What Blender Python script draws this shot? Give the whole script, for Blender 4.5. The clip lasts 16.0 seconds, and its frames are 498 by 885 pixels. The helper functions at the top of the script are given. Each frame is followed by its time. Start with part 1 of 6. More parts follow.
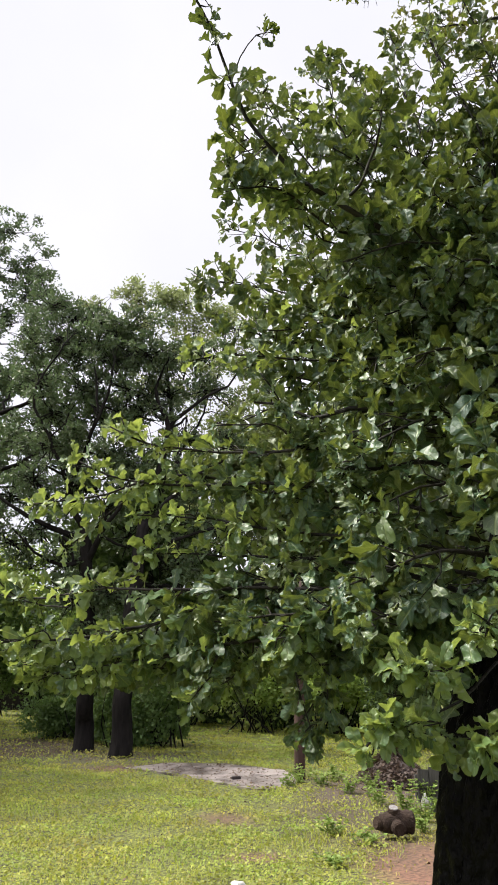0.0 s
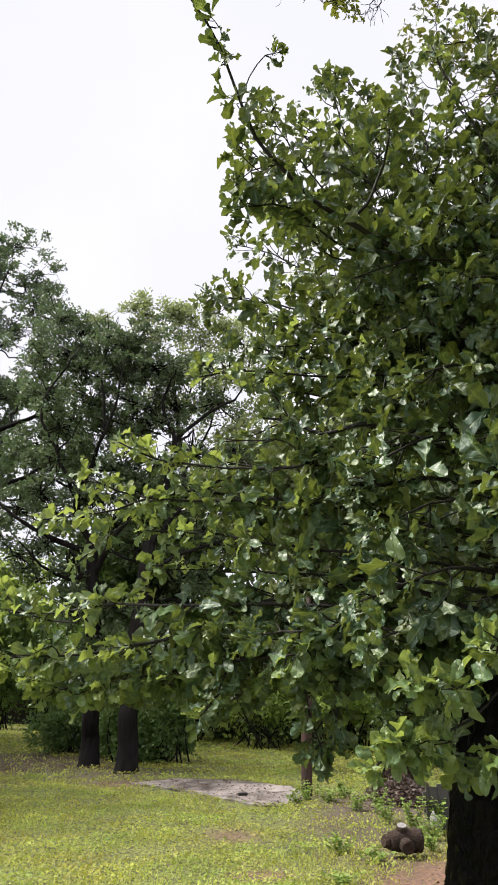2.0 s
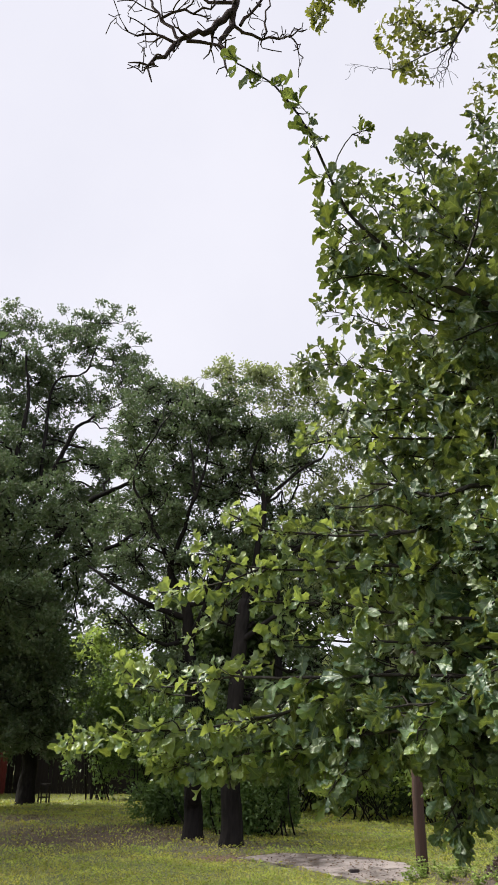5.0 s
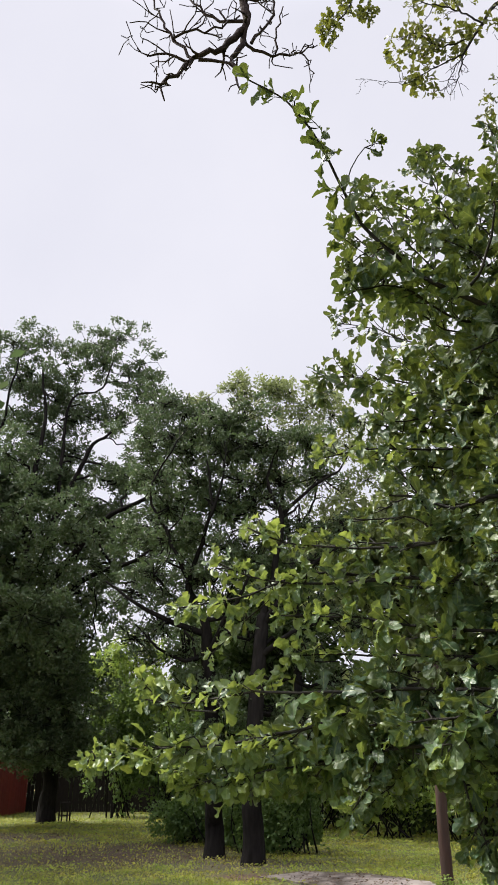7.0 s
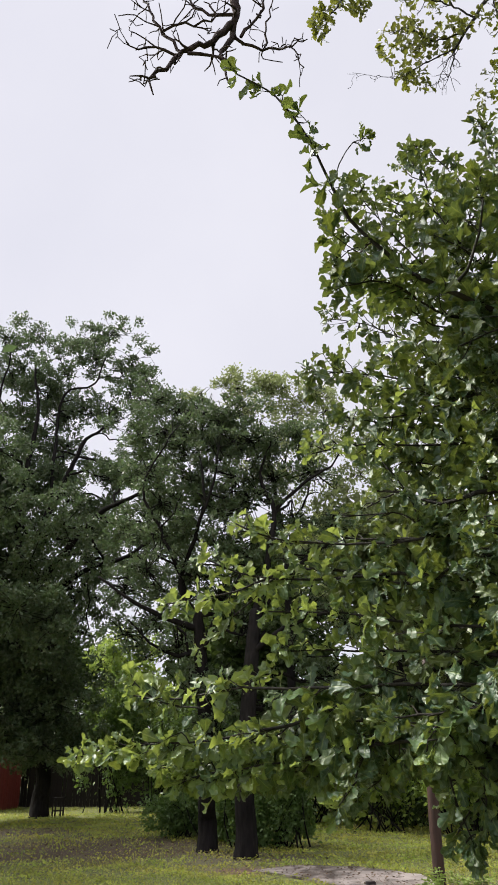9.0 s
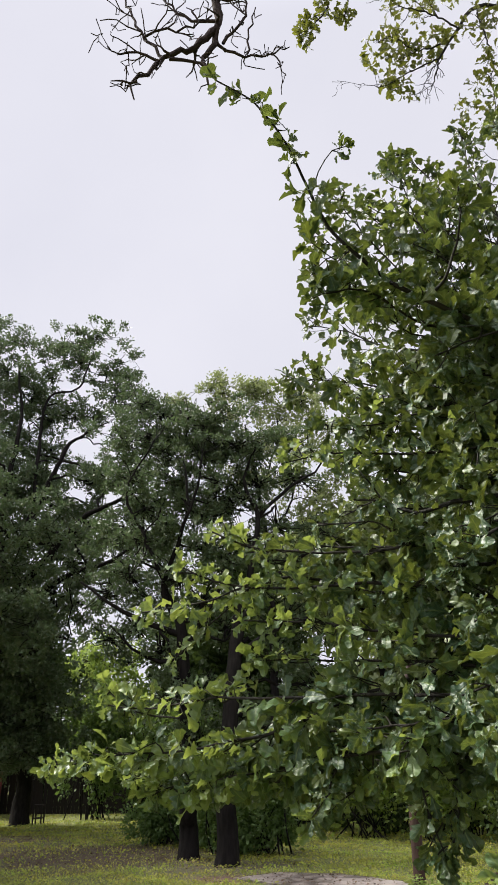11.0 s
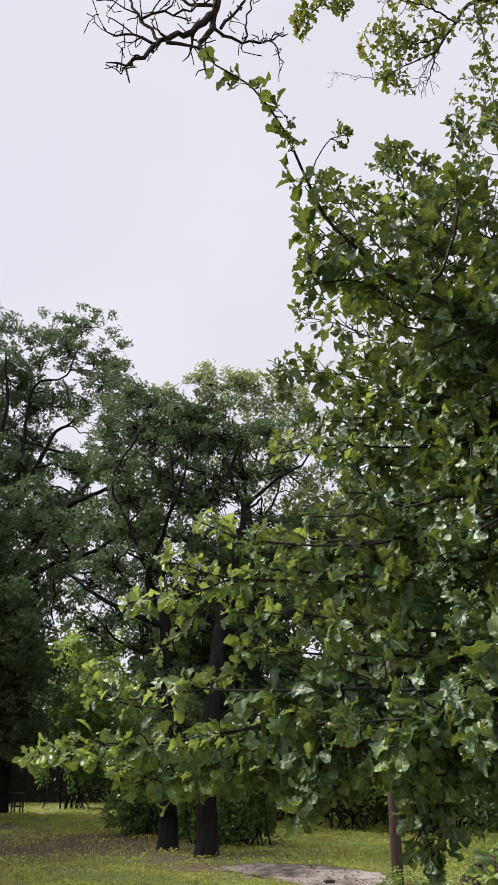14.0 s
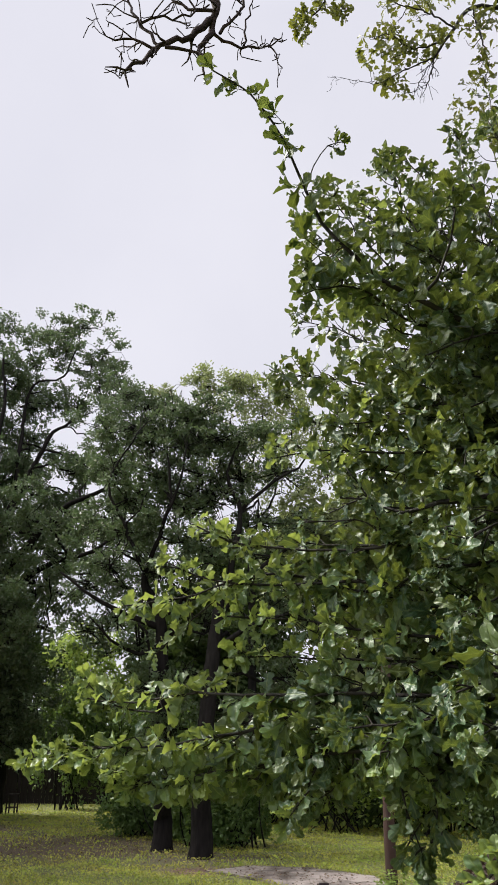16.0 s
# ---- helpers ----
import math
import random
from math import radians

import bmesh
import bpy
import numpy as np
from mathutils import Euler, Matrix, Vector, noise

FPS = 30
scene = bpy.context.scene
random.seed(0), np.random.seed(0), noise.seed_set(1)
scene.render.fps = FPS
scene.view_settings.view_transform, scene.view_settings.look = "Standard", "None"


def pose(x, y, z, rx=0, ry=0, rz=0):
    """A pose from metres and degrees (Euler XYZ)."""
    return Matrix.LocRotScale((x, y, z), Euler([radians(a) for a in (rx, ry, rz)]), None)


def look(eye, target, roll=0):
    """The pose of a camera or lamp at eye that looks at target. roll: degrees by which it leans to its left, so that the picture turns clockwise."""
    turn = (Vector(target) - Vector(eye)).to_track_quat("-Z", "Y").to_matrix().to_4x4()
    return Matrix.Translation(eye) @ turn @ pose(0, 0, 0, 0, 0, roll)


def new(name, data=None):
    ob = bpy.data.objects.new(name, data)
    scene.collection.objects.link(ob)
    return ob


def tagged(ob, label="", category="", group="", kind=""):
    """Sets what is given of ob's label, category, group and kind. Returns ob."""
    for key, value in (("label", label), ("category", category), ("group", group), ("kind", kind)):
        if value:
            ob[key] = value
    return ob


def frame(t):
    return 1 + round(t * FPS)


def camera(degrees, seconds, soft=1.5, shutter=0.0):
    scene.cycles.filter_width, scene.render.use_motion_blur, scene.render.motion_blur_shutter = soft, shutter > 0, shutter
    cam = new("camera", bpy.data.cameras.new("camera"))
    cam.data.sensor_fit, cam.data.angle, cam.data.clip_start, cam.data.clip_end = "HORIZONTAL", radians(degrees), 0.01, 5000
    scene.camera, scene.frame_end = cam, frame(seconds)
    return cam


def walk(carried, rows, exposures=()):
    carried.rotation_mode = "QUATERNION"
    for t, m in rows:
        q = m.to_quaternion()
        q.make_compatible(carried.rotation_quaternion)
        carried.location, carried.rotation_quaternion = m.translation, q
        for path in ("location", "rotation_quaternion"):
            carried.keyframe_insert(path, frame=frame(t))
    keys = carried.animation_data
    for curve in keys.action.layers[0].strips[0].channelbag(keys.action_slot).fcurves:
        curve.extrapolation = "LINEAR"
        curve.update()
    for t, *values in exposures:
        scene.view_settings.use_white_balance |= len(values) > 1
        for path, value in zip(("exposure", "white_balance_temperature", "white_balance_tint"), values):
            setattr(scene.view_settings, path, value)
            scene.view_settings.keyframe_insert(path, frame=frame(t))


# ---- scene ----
cam = camera(37.4, 16.0, soft=1.6)
PATH = [
    (0, (0.001, 0.007, 1.65), (0.002, 1.919, 2.235), -0.0),
    (0.5, (-0.004, 0.006, 1.65), (-0.009, 1.918, 2.237), 0.0),
    (1, (-0.008, 0.008, 1.651), (-0.016, 1.918, 2.243), 0.1),
    (1.5, (-0.008, 0.003, 1.655), (-0.019, 1.909, 2.258), 0.1),
    (2, (-0.009, -0.003, 1.658), (-0.025, 1.899, 2.277), 0.2),
    (2.5, (-0.01, -0.011, 1.662), (-0.042, 1.884, 2.3), 0.5),
    (3, (-0.026, -0.026, 1.67), (-0.085, 1.861, 2.331), 0.7),
    (3.5, (-0.049, -0.038, 1.679), (-0.148, 1.839, 2.363), 0.8),
    (4, (-0.068, -0.051, 1.683), (-0.214, 1.813, 2.393), 0.6),
    (4.5, (-0.089, -0.057, 1.688), (-0.286, 1.79, 2.428), 0.3),
    (5, (-0.099, -0.054, 1.687), (-0.338, 1.777, 2.454), -0.2),
    (5.2, (-0.098, -0.073, 1.69), (-0.35, 1.753, 2.467), -0.4),
    (7.5, (-0.106, -0.046, 1.685), (-0.386, 1.764, 2.488), -0.5),
    (8, (-0.098, -0.045, 1.689), (-0.372, 1.77, 2.484), -0.5),
    (8.5, (-0.09, -0.044, 1.689), (-0.359, 1.774, 2.478), -0.6),
    (11, (-0.049, -0.03, 1.706), (-0.273, 1.788, 2.508), -0.9),
    (11.5, (-0.045, 0.0, 1.709), (-0.25, 1.823, 2.506), -0.5),
    (12, (-0.063, -0.01, 1.711), (-0.253, 1.816, 2.503), -0.2),
    (12.5, (-0.063, -0.015, 1.714), (-0.245, 1.813, 2.503), -0.1),
    (13, (-0.058, -0.02, 1.715), (-0.237, 1.809, 2.504), -0.1),
    (13.5, (-0.071, -0.016, 1.715), (-0.253, 1.813, 2.503), -0.1),
    (14, (-0.074, 0.0, 1.711), (-0.262, 1.831, 2.494), -0.2),
    (14.5, (-0.074, 0.003, 1.709), (-0.267, 1.836, 2.485), -0.2),
    (15, (-0.066, -0.004, 1.711), (-0.259, 1.83, 2.486), -0.1),
    (15.5, (-0.072, -0.008, 1.717), (-0.26, 1.825, 2.495), -0.0),
    (16, (-0.065, -0.015, 1.718), (-0.246, 1.815, 2.505), 0.1),
]
walk(cam, [(t, look(eye, target, roll)) for t, eye, target, roll in PATH],
     exposures=[(0.0, 0.58), (2.5, 0.56), (4.5, 0.45), (7.5, 0.35), (12.0, 0.29), (16.0, 0.29)])

# ---- sky and sun: overcast, wet ----
SUN_DIR = Vector((-0.64, 0.16, 0.76)).normalized()
world = bpy.data.worlds.new("overcast_sky")
scene.world = world
world.use_nodes = True
wn, wl = world.node_tree.nodes, world.node_tree.links
wn.clear()
w_out = wn.new("ShaderNodeOutputWorld")
w_bg = wn.new("ShaderNodeBackground")
w_sky = wn.new("ShaderNodeTexSky")
w_sky.sky_type = "NISHITA"
w_sky.sun_disc = False
w_sky.sun_elevation = math.asin(SUN_DIR.z)
w_sky.sun_rotation = math.atan2(SUN_DIR.x, SUN_DIR.y)
w_dim = wn.new("ShaderNodeVectorMath")
w_dim.operation = "SCALE"
w_dim.inputs["Scale"].default_value = 0.1
w_co = wn.new("ShaderNodeTexCoord")
w_sep = wn.new("ShaderNodeSeparateXYZ")
w_up = wn.new("ShaderNodeMapRange")        # an overcast sky is brighter overhead than at the horizon
w_up.interpolation_type = "SMOOTHSTEP"
w_up.inputs["From Min"].default_value, w_up.inputs["From Max"].default_value = 0.80, 1.0
w_up.inputs["To Min"].default_value, w_up.inputs["To Max"].default_value = 0.785, 2.9
w_noise = wn.new("ShaderNodeTexNoise")
w_noise.inputs["Scale"].default_value, w_noise.inputs["Detail"].default_value = 2.2, 5
w_ramp = wn.new("ShaderNodeValToRGB")
w_ramp.color_ramp.elements[0].position, w_ramp.color_ramp.elements[0].color = 0.3, (0.805, 0.80, 0.895, 1)
w_ramp.color_ramp.elements[1].position, w_ramp.color_ramp.elements[1].color = 0.7, (0.905, 0.893, 0.975, 1)
w_mul = wn.new("ShaderNodeVectorMath")
w_mul.operation = "SCALE"
w_mix = wn.new("ShaderNodeMix")
w_mix.data_type = "RGBA"
w_mix.inputs["Factor"].default_value = 0.93
wl.new(w_co.outputs["Generated"], w_sep.inputs[0])
wl.new(w_sep.outputs["Z"], w_up.inputs["Value"])
wl.new(w_co.outputs["Generated"], w_noise.inputs["Vector"])
wl.new(w_noise.outputs["Fac"], w_ramp.inputs["Fac"])
wl.new(w_ramp.outputs["Color"], w_mul.inputs[0])
w_side = wn.new("ShaderNodeMapRange")      # and brighter again behind the camera, added to light the leaves facing it
w_side.interpolation_type = "SMOOTHSTEP"
w_side.inputs["From Min"].default_value, w_side.inputs["From Max"].default_value = 0.25, -0.8
w_side.inputs["To Min"].default_value, w_side.inputs["To Max"].default_value = 1.0, 1.5
w_both = wn.new("ShaderNodeMath")
w_both.operation = "MULTIPLY"
wl.new(w_sep.outputs["Y"], w_side.inputs["Value"])
wl.new(w_up.outputs["Result"], w_both.inputs[0])
wl.new(w_side.outputs["Result"], w_both.inputs[1])
wl.new(w_both.outputs[0], w_mul.inputs["Scale"])
wl.new(w_sky.outputs["Color"], w_dim.inputs[0])
wl.new(w_dim.outputs["Vector"], w_mix.inputs["A"])
wl.new(w_mul.outputs["Vector"], w_mix.inputs["B"])
wl.new(w_mix.outputs["Result"], w_bg.inputs["Color"])
wl.new(w_bg.outputs["Background"], w_out.inputs["Surface"])
w_bg.inputs["Strength"].default_value = 1.0

sun = new("sun", bpy.data.lights.new("sun", "SUN"))
sun.data.energy, sun.data.angle, sun.data.color = 6.8, radians(28), (1.0, 0.965, 0.86)
sun.matrix_world = look(SUN_DIR * 60, (0, 0, 0))


# ---- materials ----
def material(name, base, dark=None, scale=20.0, rough=0.7, bump=0.2, bump_scale=60.0, stretch=(1, 1, 1), spec=0.5, detail=6.0, sharp=0.3):
    """A solid surface: two colours mixed by noise at two scales, and a fine relief."""
    m = bpy.data.materials.new(name)
    m.use_nodes = True
    n, l = m.node_tree.nodes, m.node_tree.links
    b = n["Principled BSDF"]
    dark = dark or tuple(c * 0.6 for c in base)
    co = n.new("ShaderNodeTexCoord")
    mp = n.new("ShaderNodeMapping")
    mp.inputs["Scale"].default_value = stretch
    n1, n2, n3 = (n.new("ShaderNodeTexNoise") for _ in range(3))
    n1.inputs["Scale"].default_value, n1.inputs["Detail"].default_value = scale, detail
    n2.inputs["Scale"].default_value, n2.inputs["Detail"].default_value = scale * 0.13, 3
    n3.inputs["Scale"].default_value, n3.inputs["Detail"].default_value = bump_scale, 4
    add = n.new("ShaderNodeMath")
    add.operation = "ADD"
    sub = n.new("ShaderNodeMapRange")
    sub.inputs["From Min"].default_value, sub.inputs["From Max"].default_value = 1 - sharp, 1 + sharp
    mix = n.new("ShaderNodeMix")
    mix.data_type = "RGBA"
    mix.inputs["A"].default_value, mix.inputs["B"].default_value = (*dark, 1), (*base, 1)
    bp = n.new("ShaderNodeBump")
    bp.inputs["Strength"].default_value, bp.inputs["Distance"].default_value = bump, 0.02
    rr = n.new("ShaderNodeMapRange")
    rr.inputs["To Min"].default_value, rr.inputs["To Max"].default_value = max(rough - 0.15, 0.05), min(rough + 0.15, 1)
    l.new(co.outputs["Object"], mp.inputs["Vector"])
    for k in (n1, n2, n3):
        l.new(mp.outputs["Vector"], k.inputs["Vector"])
    l.new(n1.outputs["Fac"], add.inputs[0])
    l.new(n2.outputs["Fac"], add.inputs[1])
    l.new(add.outputs[0], sub.inputs["Value"])
    l.new(sub.outputs["Result"], mix.inputs["Factor"])
    l.new(mix.outputs["Result"], b.inputs["Base Color"])
    l.new(n2.outputs["Fac"], rr.inputs["Value"])
    l.new(rr.outputs["Result"], b.inputs["Roughness"])
    l.new(n3.outputs["Fac"], bp.inputs["Height"])
    l.new(bp.outputs["Normal"], b.inputs["Normal"])
    b.inputs["Specular IOR Level"].default_value = spec
    return m


def leaf_material(name, colours, through_colour, rough=0.35, glow=0.35, veins=True, patch=0.0):
    """Leaves: a colour of its own for each leaf, waxy gloss, and light that passes through the blade."""
    m = bpy.data.materials.new(name)
    m.use_nodes = True
    n, l = m.node_tree.nodes, m.node_tree.links
    b = n["Principled BSDF"]
    out = n["Material Output"]
    geo, info = n.new("ShaderNodeNewGeometry"), n.new("ShaderNodeObjectInfo")
    add = n.new("ShaderNodeMath")
    add.operation = "ADD"
    fr = n.new("ShaderNodeMath")
    fr.operation = "FRACT"
    ramp = n.new("ShaderNodeValToRGB")
    els = ramp.color_ramp.elements
    els[0].position, els[0].color = 0.0, (*colours[0], 1)
    els[1].position, els[1].color = 1.0, (*colours[-1], 1)
    for i, c in enumerate(colours[1:-1]):
        e = els.new((i + 1) / (len(colours) - 1))
        e.color = (*c, 1)
    l.new(geo.outputs["Random Per Island"], add.inputs[0])
    l.new(info.outputs["Random"], add.inputs[1])
    l.new(add.outputs[0], fr.inputs[0])
    l.new(fr.outputs[0], ramp.inputs["Fac"])
    noise_ = n.new("ShaderNodeTexNoise")
    noise_.inputs["Scale"].default_value, noise_.inputs["Detail"].default_value = (1.3 if patch else 52.0), 3
    l.new(geo.outputs["Position"], noise_.inputs["Vector"])
    hs = n.new("ShaderNodeHueSaturation")
    mr = n.new("ShaderNodeMapRange")
    spread = patch or 0.22
    mr.inputs["From Min"].default_value, mr.inputs["From Max"].default_value = 0.3, 0.7
    mr.inputs["To Min"].default_value, mr.inputs["To Max"].default_value = 1 - spread, 1 + spread
    l.new(noise_.outputs["Fac"], mr.inputs["Value"])
    l.new(mr.outputs["Result"], hs.inputs["Value"])
    l.new(ramp.outputs["Color"], hs.inputs["Color"])
    if patch > 0.3:
        wide = n.new("ShaderNodeTexNoise")
        wide.inputs["Scale"].default_value, wide.inputs["Detail"].default_value = 0.9, 4
        l.new(geo.outputs["Position"], wide.inputs["Vector"])
        hue = n.new("ShaderNodeMapRange")
        hue.inputs["From Min"].default_value, hue.inputs["From Max"].default_value = 0.3, 0.7
        hue.inputs["To Min"].default_value, hue.inputs["To Max"].default_value = 0.452, 0.53
        l.new(wide.outputs["Fac"], hue.inputs["Value"])
        l.new(hue.outputs["Result"], hs.inputs["Hue"])
    l.new(hs.outputs["Color"], b.inputs["Base Color"])
    b.inputs["Roughness"].default_value = rough
    b.inputs["Specular IOR Level"].default_value = 0.60 if veins else 0.3
    surface = hs.outputs["Color"]
    if veins:                                    # a pale midrib and side veins that run forward to the margin
        b.inputs["Coat Weight"].default_value, b.inputs["Coat Roughness"].default_value = 0.14, 0.42
        at = n.new("ShaderNodeAttribute")
        at.attribute_name = "blade"
        sep = n.new("ShaderNodeSeparateXYZ")
        l.new(at.outputs["Vector"], sep.inputs[0])
        rib = n.new("ShaderNodeMapRange")
        rib.interpolation_type = "SMOOTHSTEP"
        rib.inputs["From Min"].default_value, rib.inputs["From Max"].default_value = 0.84, 0.97
        l.new(sep.outputs["X"], rib.inputs["Value"])
        slant = n.new("ShaderNodeMath")
        slant.operation = "MULTIPLY_ADD"
        slant.inputs[1].default_value = 0.30
        l.new(sep.outputs["X"], slant.inputs[0])
        l.new(sep.outputs["Y"], slant.inputs[2])
        wave = n.new("ShaderNodeMath")
        wave.operation = "PINGPONG"
        wave.inputs[1].default_value = 0.075
        l.new(slant.outputs[0], wave.inputs[0])
        vein = n.new("ShaderNodeMapRange")
        vein.inputs["From Min"].default_value, vein.inputs["From Max"].default_value = 0.058, 0.075
        vein.inputs["To Max"].default_value = 0.45
        l.new(wave.outputs[0], vein.inputs["Value"])
        both = n.new("ShaderNodeMath")
        both.operation = "MAXIMUM"
        l.new(rib.outputs["Result"], both.inputs[0])
        l.new(vein.outputs["Result"], both.inputs[1])
        pale = n.new("ShaderNodeMix")
        pale.data_type = "RGBA"
        half = n.new("ShaderNodeMath")
        half.operation = "MULTIPLY"
        half.inputs[1].default_value = 0.55
        l.new(both.outputs[0], half.inputs[0])
        l.new(half.outputs[0], pale.inputs["Factor"])
        l.new(hs.outputs["Color"], pale.inputs["A"])
        pale.inputs["B"].default_value = (0.20, 0.25, 0.075, 1)
        surface = pale.outputs["Result"]
        l.new(surface, b.inputs["Base Color"])
        rise = n.new("ShaderNodeMath")
        rise.operation = "MULTIPLY_ADD"
        rise.inputs[1].default_value = -0.6
        l.new(both.outputs[0], rise.inputs[0])
        l.new(noise_.outputs["Fac"], rise.inputs[2])
        bp = n.new("ShaderNodeBump")
        bp.inputs["Strength"].default_value, bp.inputs["Distance"].default_value = 0.55, 0.006
        l.new(rise.outputs[0], bp.inputs["Height"])
        l.new(bp.outputs["Normal"], b.inputs["Normal"])
    tr = n.new("ShaderNodeBsdfTranslucent")
    mixc = n.new("ShaderNodeMix")
    mixc.data_type, mixc.blend_type = "RGBA", "MIX"
    mixc.inputs["Factor"].default_value = 0.6
    l.new(surface, mixc.inputs["A"])
    mixc.inputs["B"].default_value = (*through_colour, 1)
    l.new(mixc.outputs["Result"], tr.inputs["Color"])
    ms = n.new("ShaderNodeMixShader")
    ms.inputs["Fac"].default_value = glow
    l.new(b.outputs["BSDF"], ms.inputs[1])
    l.new(tr.outputs["BSDF"], ms.inputs[2])
    l.new(ms.outputs["Shader"], out.inputs["Surface"])
    return m


M_LEAF = leaf_material("oak_leaf_waxy", [(0.030, 0.076, 0.032), (0.040, 0.090, 0.034), (0.054, 0.104, 0.036), (0.088, 0.122, 0.024), (0.034, 0.084, 0.044), (0.060, 0.096, 0.029)], (0.198, 0.218, 0.026), 0.42, 0.27)
M_LEAF_OLIVE = leaf_material("oak_leaf_olive", [(0.060, 0.076, 0.018), (0.078, 0.092, 0.020), (0.096, 0.105, 0.022)], (0.28, 0.29, 0.03), 0.4, 0.33)
# young growth, its colour lightened further to look brightly lit
M_LEAF_YOUNG_LIT = leaf_material("oak_leaf_young_lit", [(0.072, 0.138, 0.050), (0.095, 0.165, 0.054), (0.128, 0.195, 0.056), (0.170, 0.228, 0.056), (0.084, 0.152, 0.066)], (0.42, 0.48, 0.08), 0.38, 0.36)
M_LEAF_OAK = leaf_material("oak_leaf_mature", [(0.054, 0.087, 0.041), (0.069, 0.104, 0.049), (0.090, 0.124, 0.056), (0.094, 0.104, 0.056), (0.061, 0.098, 0.048)], (0.14, 0.21, 0.075), 0.42, 0.30, False, 0.25)
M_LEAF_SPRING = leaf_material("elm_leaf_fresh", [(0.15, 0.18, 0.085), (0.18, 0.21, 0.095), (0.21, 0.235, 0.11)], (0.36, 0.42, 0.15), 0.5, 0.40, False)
M_LEAF_VINE = leaf_material("vine_leaf_fresh", [(0.12, 0.19, 0.045), (0.155, 0.225, 0.05), (0.20, 0.255, 0.06)], (0.42, 0.54, 0.10), 0.5, 0.45, False)
M_LEAF_WOODS = leaf_material("woodland_leaf", [(0.030, 0.055, 0.018), (0.045, 0.075, 0.022), (0.060, 0.095, 0.025)], (0.12, 0.17, 0.03), 0.55, 0.22, False)
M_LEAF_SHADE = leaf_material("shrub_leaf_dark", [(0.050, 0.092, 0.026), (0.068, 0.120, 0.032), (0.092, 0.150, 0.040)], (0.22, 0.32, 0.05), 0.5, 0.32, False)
M_WEED = leaf_material("weed_leaf", [(0.12, 0.20, 0.035), (0.17, 0.25, 0.05), (0.22, 0.28, 0.08)], (0.28, 0.36, 0.06), 0.65, 0.3, False)
M_GRASS = leaf_material("lawn_grass", [(0.200, 0.255, 0.036), (0.275, 0.315, 0.044), (0.320, 0.335, 0.058), (0.150, 0.235, 0.040), (0.300, 0.270, 0.076), (0.228, 0.286, 0.040)], (0.42, 0.46, 0.06), 0.55, 0.32, False, 0.35)
M_LITTER = leaf_material("dry_oak_leaf", [(0.055, 0.034, 0.020), (0.10, 0.062, 0.036), (0.18, 0.125, 0.075), (0.045, 0.028, 0.018), (0.14, 0.080, 0.040)], (0.2, 0.12, 0.06), 0.5, 0.1, False)
M_PILE = leaf_material("rotting_oak_leaf", [(0.030, 0.019, 0.014), (0.055, 0.034, 0.025), (0.12, 0.085, 0.065), (0.024, 0.016, 0.012)], (0.2, 0.12, 0.06), 0.5, 0.1, False)
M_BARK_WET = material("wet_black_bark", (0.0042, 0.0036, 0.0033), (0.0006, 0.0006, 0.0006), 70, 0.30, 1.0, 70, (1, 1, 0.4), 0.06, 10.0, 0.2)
M_BARK = material("grey_brown_bark", (0.020, 0.017, 0.016), (0.004, 0.0036, 0.0032), 14, 0.9, 0.9, 20, (1, 1, 0.2), 0.1)
M_TWIG = material("young_brown_bark", (0.024, 0.020, 0.015), (0.008, 0.007, 0.006), 60, 0.7, 0.4, 120, (1, 1, 1), 0.2)
M_DEAD = material("bare_dead_bark", (0.066, 0.046, 0.046), (0.018, 0.013, 0.013), 40, 0.85, 0.6, 80, (1, 1, 1), 0.1)
M_POST = material("red_brown_weathered_wood", (0.052, 0.019, 0.011), (0.018, 0.008, 0.005), 14, 0.7, 0.5, 40, (1, 1, 0.08))
M_SLAB = material("wet_worn_concrete", (0.31, 0.265, 0.245), (0.045, 0.034, 0.030), 4.5, 0.5, 0.6, 25, (1, 1, 1), 0.5, 9.0, 0.2)
M_SOIL = material("damp_brown_soil", (0.09, 0.06, 0.045), (0.035, 0.024, 0.02), 6, 0.9, 0.8, 30)
M_RED = material("faded_red_paint", (0.19, 0.028, 0.020), (0.11, 0.017, 0.013), 5, 0.6, 0.1, 40, (1, 1, 0.15))
M_RED_TRIM = material("brown_red_trim", (0.20, 0.045, 0.028), (0.12, 0.026, 0.018), 8, 0.6, 0.1, 40)
M_ROOF = material("dull_grey_roofing", (0.14, 0.135, 0.13), (0.07, 0.07, 0.068), 9, 0.8, 0.3, 50)
M_CUT = material("pale_grey_cut_wood", (0.34, 0.32, 0.31), (0.16, 0.145, 0.14), 30, 0.8, 0.3, 60)
M_GREYWOOD = material("silver_weathered_wood", (0.085, 0.078, 0.07), (0.036, 0.032, 0.03), 12, 0.85, 0.4, 50, (1, 1, 0.1))
M_WHITE = material("scuffed_white_plastic", (0.66, 0.64, 0.60), (0.46, 0.44, 0.41), 20, 0.4, 0.1, 60)
M_BLACK = material("dull_black_plastic", (0.03, 0.03, 0.03), (0.015, 0.015, 0.015), 20, 0.5, 0.1, 60)
M_FENCE = material("dark_weathered_boards", (0.034, 0.028, 0.025), (0.012, 0.010, 0.009), 9, 0.9, 0.4, 40, (1, 1, 0.1), 0.15)
M_BRICK = material("dark_fired_brick", (0.035, 0.024, 0.022), (0.014, 0.011, 0.011), 30, 0.85, 0.4, 80)


